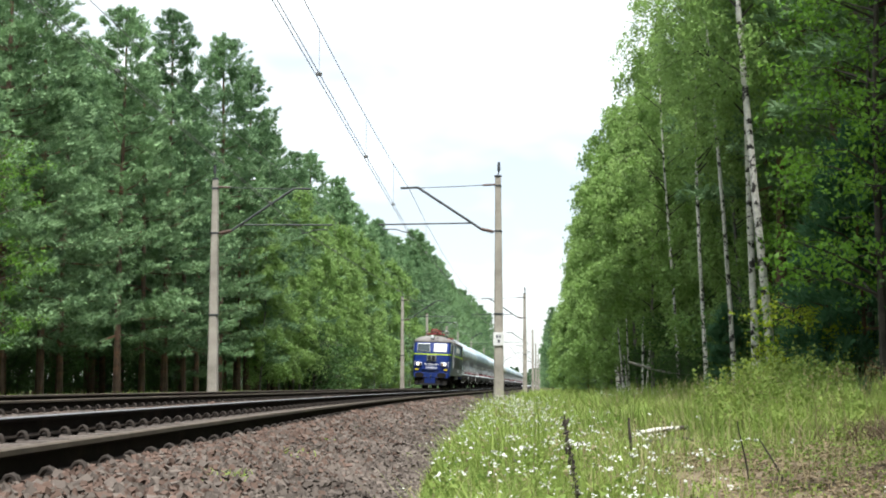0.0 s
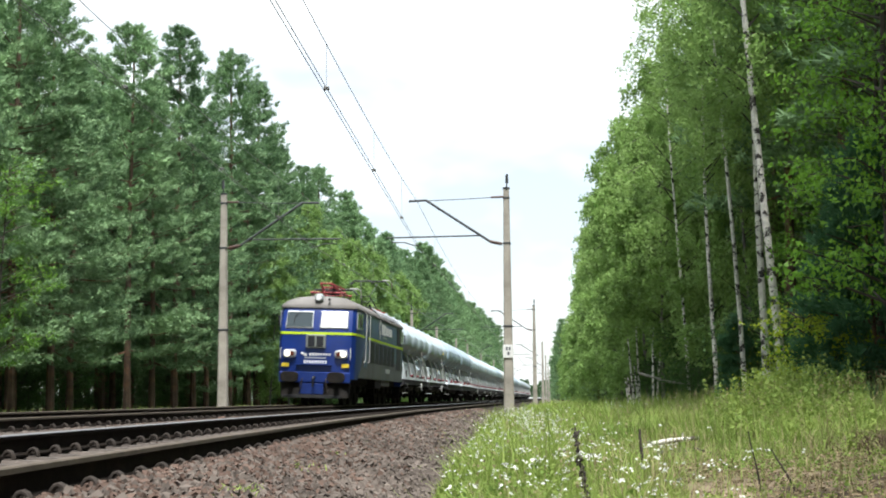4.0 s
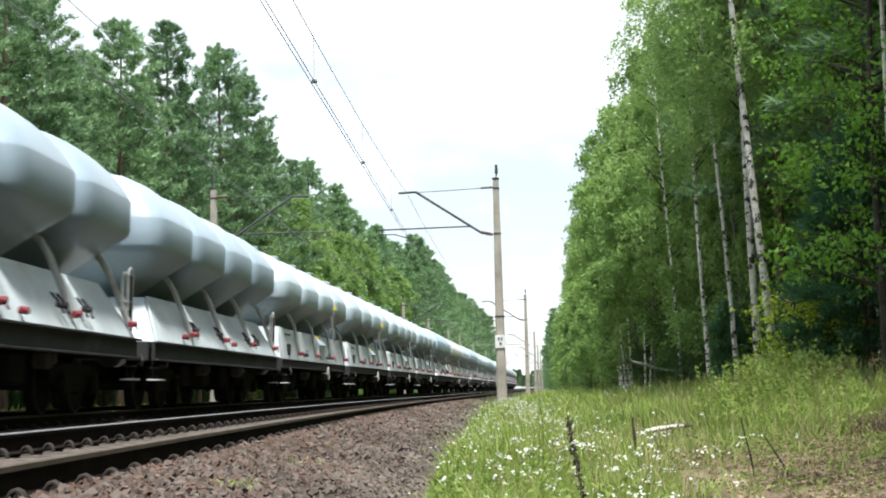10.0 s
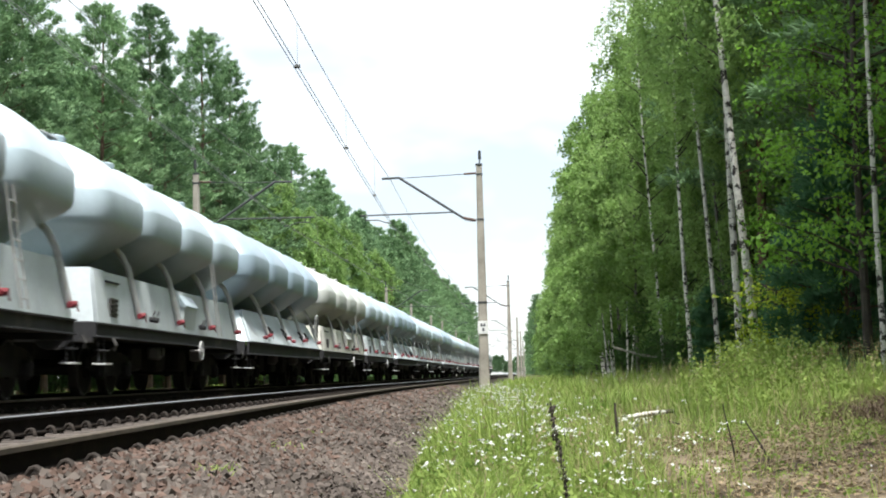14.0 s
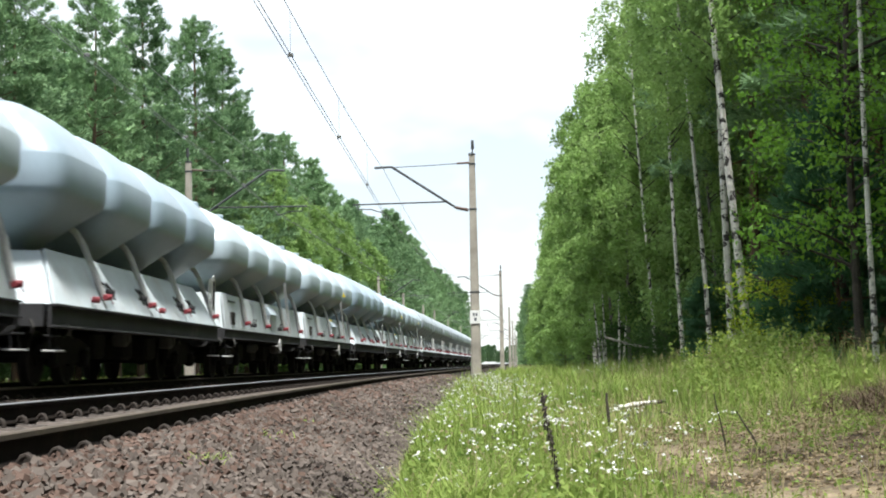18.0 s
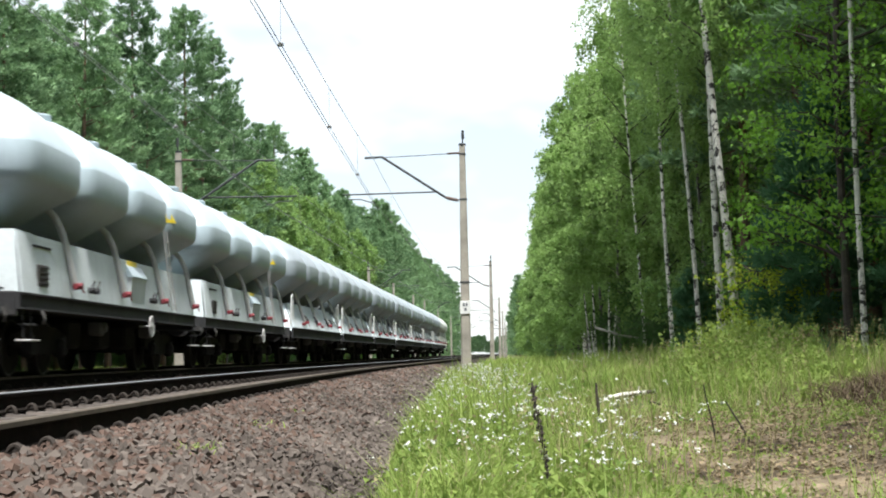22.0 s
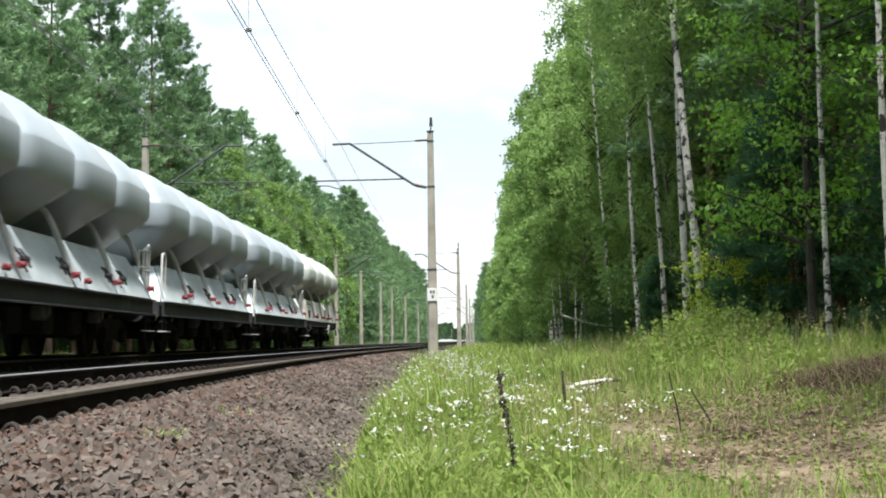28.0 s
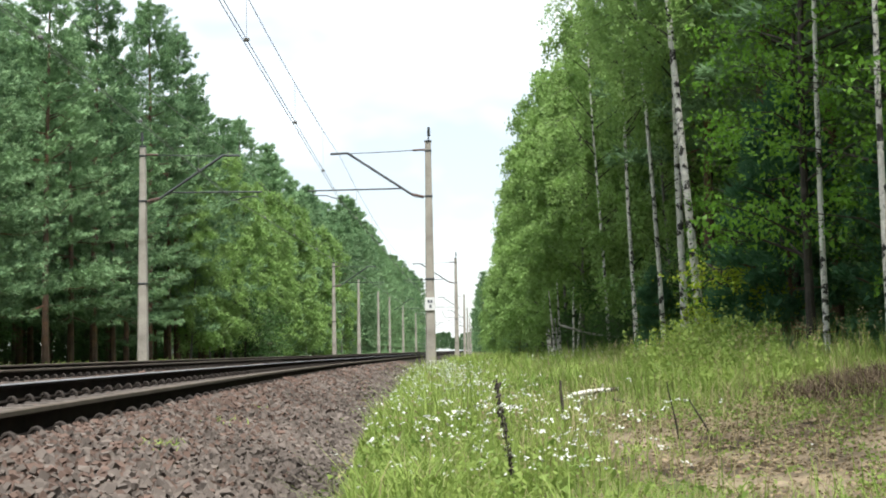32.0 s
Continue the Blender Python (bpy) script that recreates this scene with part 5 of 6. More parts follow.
def pine_meshes(seed, h, base, reach, detail=1.0, needles=None, step=0.95):
    """A pine: whorls of long boughs, each a flat feathery plume with upturned tips, in layers up to a dense pointed top."""
    rng = np.random.default_rng(seed)
    pts, rr = trunk_shape(rng, h, 0.0095 * h, wob=0.15)
    wood = Shape().tube(pts, rr, 8)
    cs, ds = [], []
    up = np.array([0, 0, 1.0])
    z = base
    while z < h - 0.15:
        f = (z - base) / (h - base)
        prof = min(1.0, 0.7 + 1.0 * f) * (1 - f) ** 0.68 + 0.05
        nb = int(rng.integers(5, 8)) if f < 0.85 else 6
        a0 = rng.uniform(0, 6.28)
        zz = z + rng.normal(0, 0.08)
        for k in range(nb):
            if f < 0.7 and rng.random() < 0.1:
                continue
            a = a0 + 6.283 * k / nb + rng.normal(0, 0.25)
            ln = reach * prof * rng.choice([rng.uniform(0.6, 0.9), rng.uniform(0.85, 1.22)])
            o = at_height(pts, min(0.995, (zz + rng.normal(0, 0.1)) / h))
            rise = -0.26 + 0.95 * f + rng.normal(0, 0.09)
            out = np.array([math.cos(a), math.sin(a), 0])
            lat = np.array([-math.sin(a), math.cos(a), 0])
            if ln > 0.9 and f < 0.7 and rng.random() < 0.6:
                wood.tube([tuple(o), tuple(o + (out + up * rise) * ln * 0.5), tuple(o + (out + up * rise) * ln * 0.9 + up * 0.14 * ln)], [0.025 + 0.01 * ln, 0.02, 0.008], 4, False)
            # side shoots: separate fingers of needles that spread flat from the bough, and one at its tip
            n_f = max(3, int(2.6 * ln + 2.5))
            m = max(7, int((ln * 20 + 5) * detail))
            at = np.sort(rng.uniform(0.2, 0.92, n_f))
            at[-1] = 0.8
            turn = np.where(np.arange(n_f) % 2 == 0, 1, -1) * rng.uniform(0.4, 1.0, n_f)
            turn[-1] = 0.0
            size = ln * (0.5 * (1 - at) + 0.2) * rng.uniform(0.75, 1.25, n_f)
            tilt = rng.normal(0.02 + 0.3 * f, 0.12, n_f)
            j = rng.integers(0, n_f, m)
            r = rng.random(m) ** 0.8
            way = out * np.cos(turn[j])[:, None] + lat * np.sin(turn[j])[:, None] + up * (tilt[j] + 0.18 * r)[:, None]
            s = at[j]
            p = o + out * (ln * s)[:, None] + up * (rise * ln * s + 0.2 * ln * s ** 3)[:, None] + way * (size[j] * r)[:, None] + rng.normal(0, 1, (m, 3)) * np.array([0.06, 0.06, 0.045])
            cs.append(p)
            ds.append(unit(way + up * (0.12 + 0.3 * f)))
        z += step * rng.uniform(0.75, 1.25) * (1 - 0.55 * f)
    m = int(26 * detail) + 6
    cs.append(np.array(pts[-1]) - up * (np.arange(m) * 1.3 / m)[:, None] + rng.normal(0, 0.07, (m, 3)))
    ds.append(np.tile([0, 0, 1.0], (m, 1)))
    cs, ds = np.concatenate(cs), np.concatenate(ds)
    k = 1.0 / math.sqrt(detail)
    tri = np.concatenate([spray(rng, cs, ds, 8, 0.24 * k, 0.018 * k, 0.45, 0.0), spray(rng, cs, ds, 2, 0.18 * k, 0.05 * k, 0.7, 0.0)])
    return wood.mesh("trunk", 40), tri_mesh("crown", tri, needles or M_PINE)


def birch_meshes(seed, h, base, reach, r, lean, size=0.1, dense=1.0, per=9):
    """A birch: rising limbs from which leafy twigs hang in strands."""
    rng = np.random.default_rng(seed)
    pts, rr = trunk_shape(rng, h, r, lean, wob=0.3)
    wood = Shape().tube(pts, rr, 8)
    twigs = Shape()
    cs = []
    nb = int(46 * dense)
    for k in range(nb):
        f = base + (0.98 - base) * ((k + rng.random()) / nb)
        o = at_height(pts, f)
        a = rng.uniform(0, 6.283)
        g = (f - base) / (1 - base)
        ln = reach * (0.45 + 0.75 * math.sin(math.pi * min(1, g * 0.8 + 0.16))) * (1 - 0.5 * g) * rng.uniform(0.5, 1.2)
        d = np.array([math.cos(a), math.sin(a), 0.75])
        mid, tip = o + d * ln * 0.55, o + np.array([math.cos(a) * ln, math.sin(a) * ln, 0.32 * ln - 0.3])
        if rng.random() < 0.7:
            twigs.tube([tuple(o), tuple(mid), tuple(tip)], [0.016 + 0.006 * ln, 0.012, 0.005], 4, False)
        for j in range(int(4 + 3 * ln)):
            s = 0.25 + 0.75 * rng.random()
            p = o + (mid - o) * min(1, s * 2) + (tip - mid) * max(0, s * 2 - 1)
            drop = rng.uniform(0.2, 1.5)
            sway = rng.normal(0, 0.12, 2)
            for e in range(5):
                cs.append(p + np.array([sway[0] * e / 4 + rng.normal(0, 0.05), sway[1] * e / 4 + rng.normal(0, 0.05), -drop * e / 5]))
    tri = leaves(rng, np.array(cs), per, size, 0.11)
    return wood.mesh("trunk", 40), twigs.mesh("limb", 0), tri_mesh("crown", tri, M_BIRCH)


def broad_meshes(seed, h, base, reach, r, size=0.1, dense=1.0, leaf=None, flat=0.1, per=26):
    """A broad-leaved tree or shrub: limbs that end in flat, separate plates of leaves."""
    rng = np.random.default_rng(seed)
    pts, rr = trunk_shape(rng, h, r, wob=0.3)
    wood = Shape().tube(pts, rr, 8)
    cs = []
    nb = int(22 * dense)
    for k in range(nb):
        f = base + (0.98 - base) * (k + rng.random()) / nb
        o = at_height(pts, f)
        a = rng.uniform(0, 6.283)
        g = (f - base) / (1 - base)
        ln = reach * (0.6 + 0.5 * math.sin(math.pi * (0.2 + 0.7 * g))) * rng.uniform(0.45, 1.15)
        tip = o + np.array([math.cos(a) * ln, math.sin(a) * ln, 0.3 * ln])
        mid = o * 0.5 + tip * 0.5 + np.array([rng.normal(0, 0.1), rng.normal(0, 0.1), 0.12])
        wood.tube([tuple(o), tuple(mid), tuple(tip)], [0.012 + 0.01 * ln, 0.013, 0.005], 5, False)
        for j in range(int(2 + 2.2 * ln)):
            s = 0.45 + 0.6 * rng.random()
            p = o + (tip - o) * s + rng.normal(0, 0.2, 3) * np.array([1, 1, 0.5])
            wood.tube([tuple(o + (tip - o) * s * 0.85), tuple(p)], [0.008, 0.004], 3, False)
            w = rng.uniform(0.1, 0.28)
            cs.append(p + rng.normal(0, 1, (5, 3)) * np.array([w, w, flat * 0.6]))
    tri = leaves(rng, np.concatenate(cs), per // 5, size, flat)
    return wood.mesh("trunk", 40), tri_mesh("crown", tri, leaf or M_OAK)


def grow(name, meshes, bark, at, label, category, group):
    t = thing(name, label, category, group, at)
    part("trunk", meshes[0], bark, t)
    if len(meshes) == 3:
        tagged(part("limb", meshes[1], M_DARKBARK, t), "thin dark limbs and twigs", kind="stuff")
    part("crown", meshes[-1], None, t)
    return t


def spot(u, y, turn=0.0, size=1.0, low=0.0):
    p = line(y, u)
    return Matrix.Translation((p.x, p.y, ground_z(u, y) - low)) @ pose(0, 0, 0, 0, 0, turn) @ Matrix.Scale(size, 4)


def plant(proto, u, y, turn, size=1.0):
    """Another tree of the same growth, at its own place, turn and size."""
    m = spot(u, y, turn)
    t = copy_thing(proto, m)
    t.scale = (size, size, size)
    return t


def forest():
    rng = random.Random(11)
    far_word = "distant dark green pine in the forest edge"
    pines = [grow("pine_tree", pine_meshes(100 + k, h, b, w), M_BARK, spot(u, y, 40 * k), "tall green pine with layered upturned branches beside the railway", "tree", "pines of the forest")
             for k, (h, b, w, u, y) in enumerate(((16.6, 2.7, 3.7, -14.2, 61.5), (18.6, 3.0, 3.7, -14.3, 69.6), (20.6, 2.9, 3.8, -14.4, 81.8), (20.3, 3.2, 3.7, -14.4, 89.5), (17.3, 1.9, 3.6, -14.2, 97.5)))]
    mid = [grow("pine_tree", pine_meshes(120 + k, h, b, w, 0.6), M_BARK, spot(u, y), "tall green pine standing in the second row of the wood", "tree", "pines of the forest")
           for k, (h, b, w, u, y) in enumerate(((17.4, 3.0, 3.8, -18.5, 57), (18.0, 3.4, 3.8, -18.8, 72)))]
    thin = [grow("pine_tree", pine_meshes(140 + k, h, b, w, 0.36, None, 0.9), M_BARK, spot(u, y), far_word, "tree", "pines of the forest")
            for k, (h, b, w, u, y) in enumerate(((18.8, 1.2, 3.7, -14.5, 128), (17.8, 1.0, 3.6, -15, 150), (19, 1.4, 3.6, 22, 70)))]
    # forest edge along the far track
    for y, s in ((27, 0.82), (30.5, 0.76), (34, 0.84), (37.5, 0.78), (41, 0.82), (44.5, 0.78), (48, 0.84), (52, 0.8), (56.5, 0.8), (65.5, 0.78), (74.0, 0.76), (78.0, 0.82), (86.0, 0.9), (93.5, 0.84), (101.5, 0.9), (105.5, 0.9), (110, 0.88), (115, 0.9), (120, 0.88)):
        plant(rng.choice(pines), -14.4 + rng.uniform(-0.7, 0.7), y, rng.uniform(0, 360), s * 19.2 / 18.5)
    y = 28.0
    while y < 130:
        plant(rng.choice(mid), -18.6 + rng.uniform(-1.2, 1.2), y, rng.uniform(0, 360), rng.uniform(0.84, 0.98) * (1.0 if y < 92 else 0.86))
        y += rng.uniform(3.2, 4.6)
    y = 34.0
    while y < 170:
        plant(rng.choice(thin), -24 + rng.uniform(-1.6, 1.6), y, rng.uniform(0, 360), rng.uniform(0.86, 0.98) * (1.0 if y < 100 else 0.88))
        y += rng.uniform(3.7, 5.4)
    y = 124.0
    while y < 460:
        s = 0.97 if y < 160 else 1.0 if y < 200 else 1.22
        plant(rng.choice(thin), -13.8 + rng.uniform(-1.2, 0.8), y, rng.uniform(0, 360), s * rng.uniform(0.84, 1.02))
        plant(rng.choice(thin), -18.5 + rng.uniform(-1.5, 1.5), y + 2, rng.uniform(0, 360), s * rng.uniform(0.9, 1.05))
        y += rng.uniform(3.6, 5.2) if y < 230 else rng.uniform(8, 12)
    # birches on the near side; the two thick pale ones lean together
    b = [((30.4, 8.3), 17.0, 0.38, 2.0, 0.092, (-0.066, 0.0)), ((32.5, 8.3), 16.0, 0.38, 2.0, 0.085, (-0.04, 0.01)), ((35.8, 8.3), 16.5, 0.42, 2.1, 0.056, (-0.053, 0.0)),
         ((41.1, 8.3), 16.0, 0.36, 2.3, 0.056, (-0.03, 0.01)), ((49.0, 8.3), 15.5, 0.22, 2.4, 0.05, (-0.035, 0.0))]
    words = ("tall birch with a thick white trunk leaning over the grass", "tall birch with flaking white and black bark", "slender birch with a thin white trunk", "slender birch with light green hanging twigs", "leafy birch at the edge of the wood")
    birches = [grow("birch_tree", birch_meshes(200 + k, h, ba, w, r, ln, 0.085, 1.0, 10), M_BIRCHBARK, spot(u, y), words[k], "tree", "birches at the wood edge") for k, ((y, u), h, ba, w, r, ln) in enumerate(b)]
    full = [grow("birch_tree", birch_meshes(230 + k, h, ba, w, r, ln, 0.125, 1.25), M_GREYBARK, spot(u, y, 0), "leafy birch with drooping light green foliage", "tree", "birches at the wood edge")
            for k, (h, ba, w, r, ln, u, y) in enumerate(((13.0, 0.12, 2.4, 0.06, (-0.02, 0), 7.8, 54), (12.4, 0.08, 2.3, 0.055, (-0.02, 0.02), 7.6, 60), (13.6, 0.08, 2.5, 0.06, (-0.03, -0.01), 7.4, 68)))]
    sparse = [grow("birch_tree", birch_meshes(240 + k, 14.2, 0.05, 2.5, 0.06, (-0.02, 0), 0.24, 0.9, 3), M_GREYBARK, spot(8.2, y, 0), "distant leafy birch with light green foliage", "tree", "birches at the wood edge") for k, y in enumerate((104, 109))]
    y = 74.0
    while y < 330:
        if 101 < y < 112:
            y = 113.0
        plant(rng.choice(full if y < 100 else sparse), 7.4 + rng.uniform(-0.4, 0.7), y, rng.choice((0, 15, -20, 30)), rng.uniform(0.9, 1.08))
        y += rng.uniform(4.0, 6) if y < 150 else rng.uniform(8, 12)
    for y, u, s in ((44.0, 9.8, 0.95), (50.5, 9.3, 0.95), (56.0, 8.8, 1.05), (64.0, 8.8, 1.0), (72.0, 8.6, 1.05)):
        plant(rng.choice(full), u, y, rng.uniform(-30, 30), s)
    grey = grow("birch_tree", birch_meshes(260, 15.0, 0.45, 2.0, 0.042, (-0.025, 0.0), 0.085, 0.8, 8), M_BIRCHBARK, spot(8.45, 21.4), "slender birch with speckled pale bark among oaks", "tree", "birches at the wood edge")
    for y, u in ((18.3, 8.4), (26.0, 11.2), (30.0, 11.0)):
        plant(grey, u, y, rng.uniform(-20, 20), rng.uniform(0.98, 1.05))
    # dark pines behind the birches
    for k in range(46):
        y = 18 + k * 3.4 if k < 30 else 120 + (k - 30) * 9
        plant(rng.choice(mid if k % 3 == 0 else thin), 13.4 + rng.uniform(-1.2, 2.2), y, rng.uniform(0, 360), rng.uniform(0.92, 1.1))
    for k in range(26):
        plant(rng.choice(thin), 18 + rng.uniform(-2, 2), 18 + k * 4.6, rng.uniform(0, 360), rng.uniform(0.95, 1.1))
    tall = grow("pine_tree", pine_meshes(150, 18.0, 6.5, 3.4, 0.7), M_BARK, spot(11.0, 19.5), "tall pine with a bare trunk and high crown", "tree", "pines of the forest")
    for k in range(11):
        plant(tall, 10.9 + rng.uniform(-0.7, 1.0), 16.5 + k * 4.1 + (3 if k == 0 else 0), rng.uniform(0, 360), rng.uniform(0.9, 1.05))
    # two more pines out of view beside the camera, added to shade the bank
    for y, u in ((2.5, 9.4), (7.0, 8.8)):
        plant(tall, u, y, rng.uniform(0, 360), rng.uniform(0.9, 1.0))
    # broad-leaved trees and shrubs under them
    oak = grow("oak_tree", broad_meshes(300, 10.5, 0.14, 1.9, 0.075, 0.085, 2.5), M_DARKBARK, spot(8.7, 23.2), "young oak with flat bright green leaf plates and dark trunk", "tree", "shrubs and young trees")
    low = grow("oak_tree", broad_meshes(301, 4.6, 0.2, 1.4, 0.05, 0.085, 1.2), M_DARKBARK, spot(9.3, 27.5), "low spreading oak with bright green leaves", "tree", "shrubs and young trees")
    shrub = grow("shrub", broad_meshes(302, 2.6, 0.06, 1.2, 0.03, 0.09, 1.7, M_SHRUB, 0.2), M_DARKBARK, spot(9.4, 40.0), "leafy dark green shrub at the foot of the trees", "shrub", "shrubs and young trees")
    sallow = grow("shrub", broad_meshes(303, 1.7, 0.1, 0.75, 0.02, 0.075, 1.0, M_YELLEAF), M_DARKBARK, spot(8.15, 26.6), "small shrub with yellowing leaves beside the birches", "shrub", "shrubs and young trees")
    yp = grow("young_pine", pine_meshes(310, 4.6, 0.3, 1.35, 1.6, M_PINE2, 0.4), M_BARK, spot(9.0, 25.6), "young blue-green pine among oak leaves", "tree", "shrubs and young trees")
    plant(yp, 8.7, 39.5, 80, 0.5)
    plant(yp, 9.6, 21.0, 200, 0.8)
    plant(sallow, 8.0, 30.0, 120, 0.6)
    for y, u, s in ((17.2, 9.5, 1.0), (27.6, 9.6, 0.95), (20.4, 9.4, 1.0)):
        plant(oak, u, y, rng.uniform(0, 360), s)
    for y, u, s in ((19.5, 9.6, 0.8), (30.2, 9.0, 0.75), (24.0, 10.8, 0.9)):
        plant(low, u, y, rng.uniform(0, 360), s)
    for k in range(34):
        y = 18 + k * 3.1
        plant(shrub, 10.6 + rng.uniform(-0.8, 1.6), y, rng.uniform(0, 360), rng.uniform(0.6, 1.0))
    for k in range(30):
        y = 46 + k * 2.7
        plant(shrub, 8.1 + rng.uniform(-0.3, 0.9), y, rng.uniform(0, 360), rng.uniform(0.5, 0.95))
    for k in range(10):
        plant(rng.choice(sparse), 6.7 + rng.uniform(-0.3, 0.4), 112 + 24 * k, rng.uniform(0, 360), rng.uniform(0.65, 0.95))
        plant(rng.choice(thin), 6.8 + rng.uniform(-0.2, 0.5), 98 + 19 * k, rng.uniform(0, 360), rng.uniform(0.3, 0.5))
    for k in range(8):
        plant(rng.choice(thin), 5.6 - 0.15 * k + rng.uniform(-0.5, 0.5), 340 + 34 * k, rng.uniform(0, 360), 1.0)
    # thin dead stems and a fallen one among the far birches
    for k in range(9):
        y, u = rng.uniform(52, 66), rng.uniform(6.9, 7.7)
        h = rng.uniform(1.6, 3.6)
        t = thing("dead_birch_stem", "thin bare pale birch stem at the wood edge", "tree trunk", "dead birch stems", spot(u, y))
        lean = rng.uniform(-0.12, 0.1)
        part("bark", Shape().tube([(0, 0, -0.2), (lean * h * 0.5, 0.05, h * 0.5), (lean * h, 0, h)], [0.045, 0.04, 0.025], 6), M_BIRCHBARK, t)
    t = thing("fallen_birch_stem", "thin pale birch stem fallen against the shrubs", "tree trunk", "dead birch stems", spot(7.8, 51.5))
    part("bark", Shape().tube([(-1.0, 0, 1.15), (0, 0.05, 0.85), (1.1, 0, 0.7)], [0.045, 0.045, 0.03], 6), M_GREYWOOD, t)
    part("prop", Shape().tube([(0.9, 0, -0.1), (0.95, 0, 0.75)], [0.03, 0.02], 6), M_GREYWOOD, t)
    # lighter trees and dark shrubs in front of the far pines
    for y, u, s in ((118.0, -12.0, 0.75), (127.0, -12.2, 0.85), (137.0, -12.0, 0.8), (146.0, -12.4, 0.95), (160.0, -12.2, 0.95), (175.0, -12.2, 1.0), (104.0, -12.8, 0.8), (96.0, -12.6, 0.72), (111.0, -12.5, 0.9), (122.0, -13.0, 1.0), (132.0, -12.9, 1.0), (141.0, -12.8, 1.02), (153.0, -12.6, 1.0)):
        plant(rng.choice(full if y < 100 else sparse), u, y, rng.uniform(0, 360), s)
    # light birches added to give a sunlit larch and birch edge its tone
    for y, u, s in ((86.0, -12.9, 0.8), (92.0, -12.8, 0.95), (98.5, -12.6, 1.05), (105.5, -12.8, 1.1), (113.0, -12.7, 1.12), (121.0, -12.8, 1.12), (129.0, -12.6, 1.15)):
        plant(rng.choice(full), u, y, rng.uniform(0, 360), s)
    for y, u, s in ((100.0, -12.0, 1.7), (107.0, -12.2, 1.5), (113.0, -12.0, 1.3), (103.0, -11.8, 1.4)):
        plant(shrub, u, y, rng.uniform(0, 360), s)
    plant(oak, -12.5, 42.6, 40, 0.74)
    plant(oak, -12.9, 38.5, 140, 0.8)
    for k in range(40):
        plant(shrub, -17.5 + rng.uniform(-7, 1.5), 30 + k * 2.9, rng.uniform(0, 360), rng.uniform(0.4, 1.0))


def deep_wood():
    """The closed wood farther in, and unseen rows by and behind the camera added for shade, as one sheet of trees."""
    rng = random.Random(5)
    protos = [pine_meshes(160 + k, 17.5, 3.4, 3.6, 0.05, None, 0.9) for k in range(2)]
    crowns, stems = [], Shape()
    # the last four rows stay out of view and only block light
    for u0, y0, y1, step in ((-29, 30, 190, 4.2), (-36, 30, 200, 4.2), (24, 16, 150, 4.5), (30, 16, 150, 5.0), (-17, -60, 20, 6.5), (14, -60, 15, 5.5), (20, -40, 15, 7), (12.4, 0, 13, 3.6)):
        y = y0
        while y < y1:
            w, c = rng.choice(protos)
            u = u0 + rng.uniform(-1.5, 1.5)
            m = spot(u, y, rng.uniform(0, 360), rng.uniform(0.85, 1.05))
            a = np.array(m)
            v = np.empty(len(c.vertices) * 3, dtype=np.float32)
            c.vertices.foreach_get("co", v)
            crowns.append((v.reshape(-1, 3) @ a[:3, :3].T + a[:3, 3]).reshape(-1, 3, 3))
            o = m.translation
            stems.tube([(o.x, o.y, o.z - 0.3), (o.x, o.y, o.z + 8.0)], [0.17, 0.1], 6)
            y += rng.uniform(0.8, 1.2) * step
    # where the line runs out of sight
    for k in range(40):
        c = protos[k % 2][1]
        a = np.array(spot(-24 + 1.2 * k, 960 + rng.uniform(-20, 20), 50 * k, rng.uniform(0.42, 0.72)))
        v = np.empty(len(c.vertices) * 3, dtype=np.float32)
        c.vertices.foreach_get("co", v)
        crowns.append((v.reshape(-1, 3) @ a[:3, :3].T + a[:3, 3]).reshape(-1, 3, 3))
    tagged(new("far_wood", tri_mesh("far_wood", np.concatenate(crowns), M_PINE)), "dense dark green pine wood, with unseen rows added for shade", "forest", kind="stuff")
    w = new("far_wood_stems", stems.mesh("far_wood_stems", 40))
    w.data.materials.append(M_BARK)
    tagged(w, "brown pine trunks deep in the wood and in unseen shade rows", "tree trunks", kind="stuff")


def blades(rng, us, ys, hs, ws, bend=0.75, zoff=0.0):
    """Two-part grass blades at (u, y)."""
    base = np.array([(*line(y, u).xy, ground_z(u, y) + zoff) for u, y in zip(us, ys)])
    n = len(base)
    a = rng.uniform(0, 6.283, n)
    side = np.stack([np.cos(a), np.sin(a), 0 * a], 1) * ws[:, None]
    out = np.stack([-np.sin(a), np.cos(a), 0 * a], 1) * (hs * rng.uniform(0.05, bend, n))[:, None]
    mid = base + out * 0.45 + np.array([0, 0, 1]) * (hs * 0.62)[:, None]
    tip = base + out * 1.5 + np.array([0, 0, 1]) * hs[:, None]
    return np.concatenate([np.stack([base - side, base + side, mid + side * 0.7], 1), np.stack([base - side, mid + side * 0.7, mid - side * 0.7], 1), np.stack([mid - side * 0.7, mid + side * 0.7, tip], 1)])


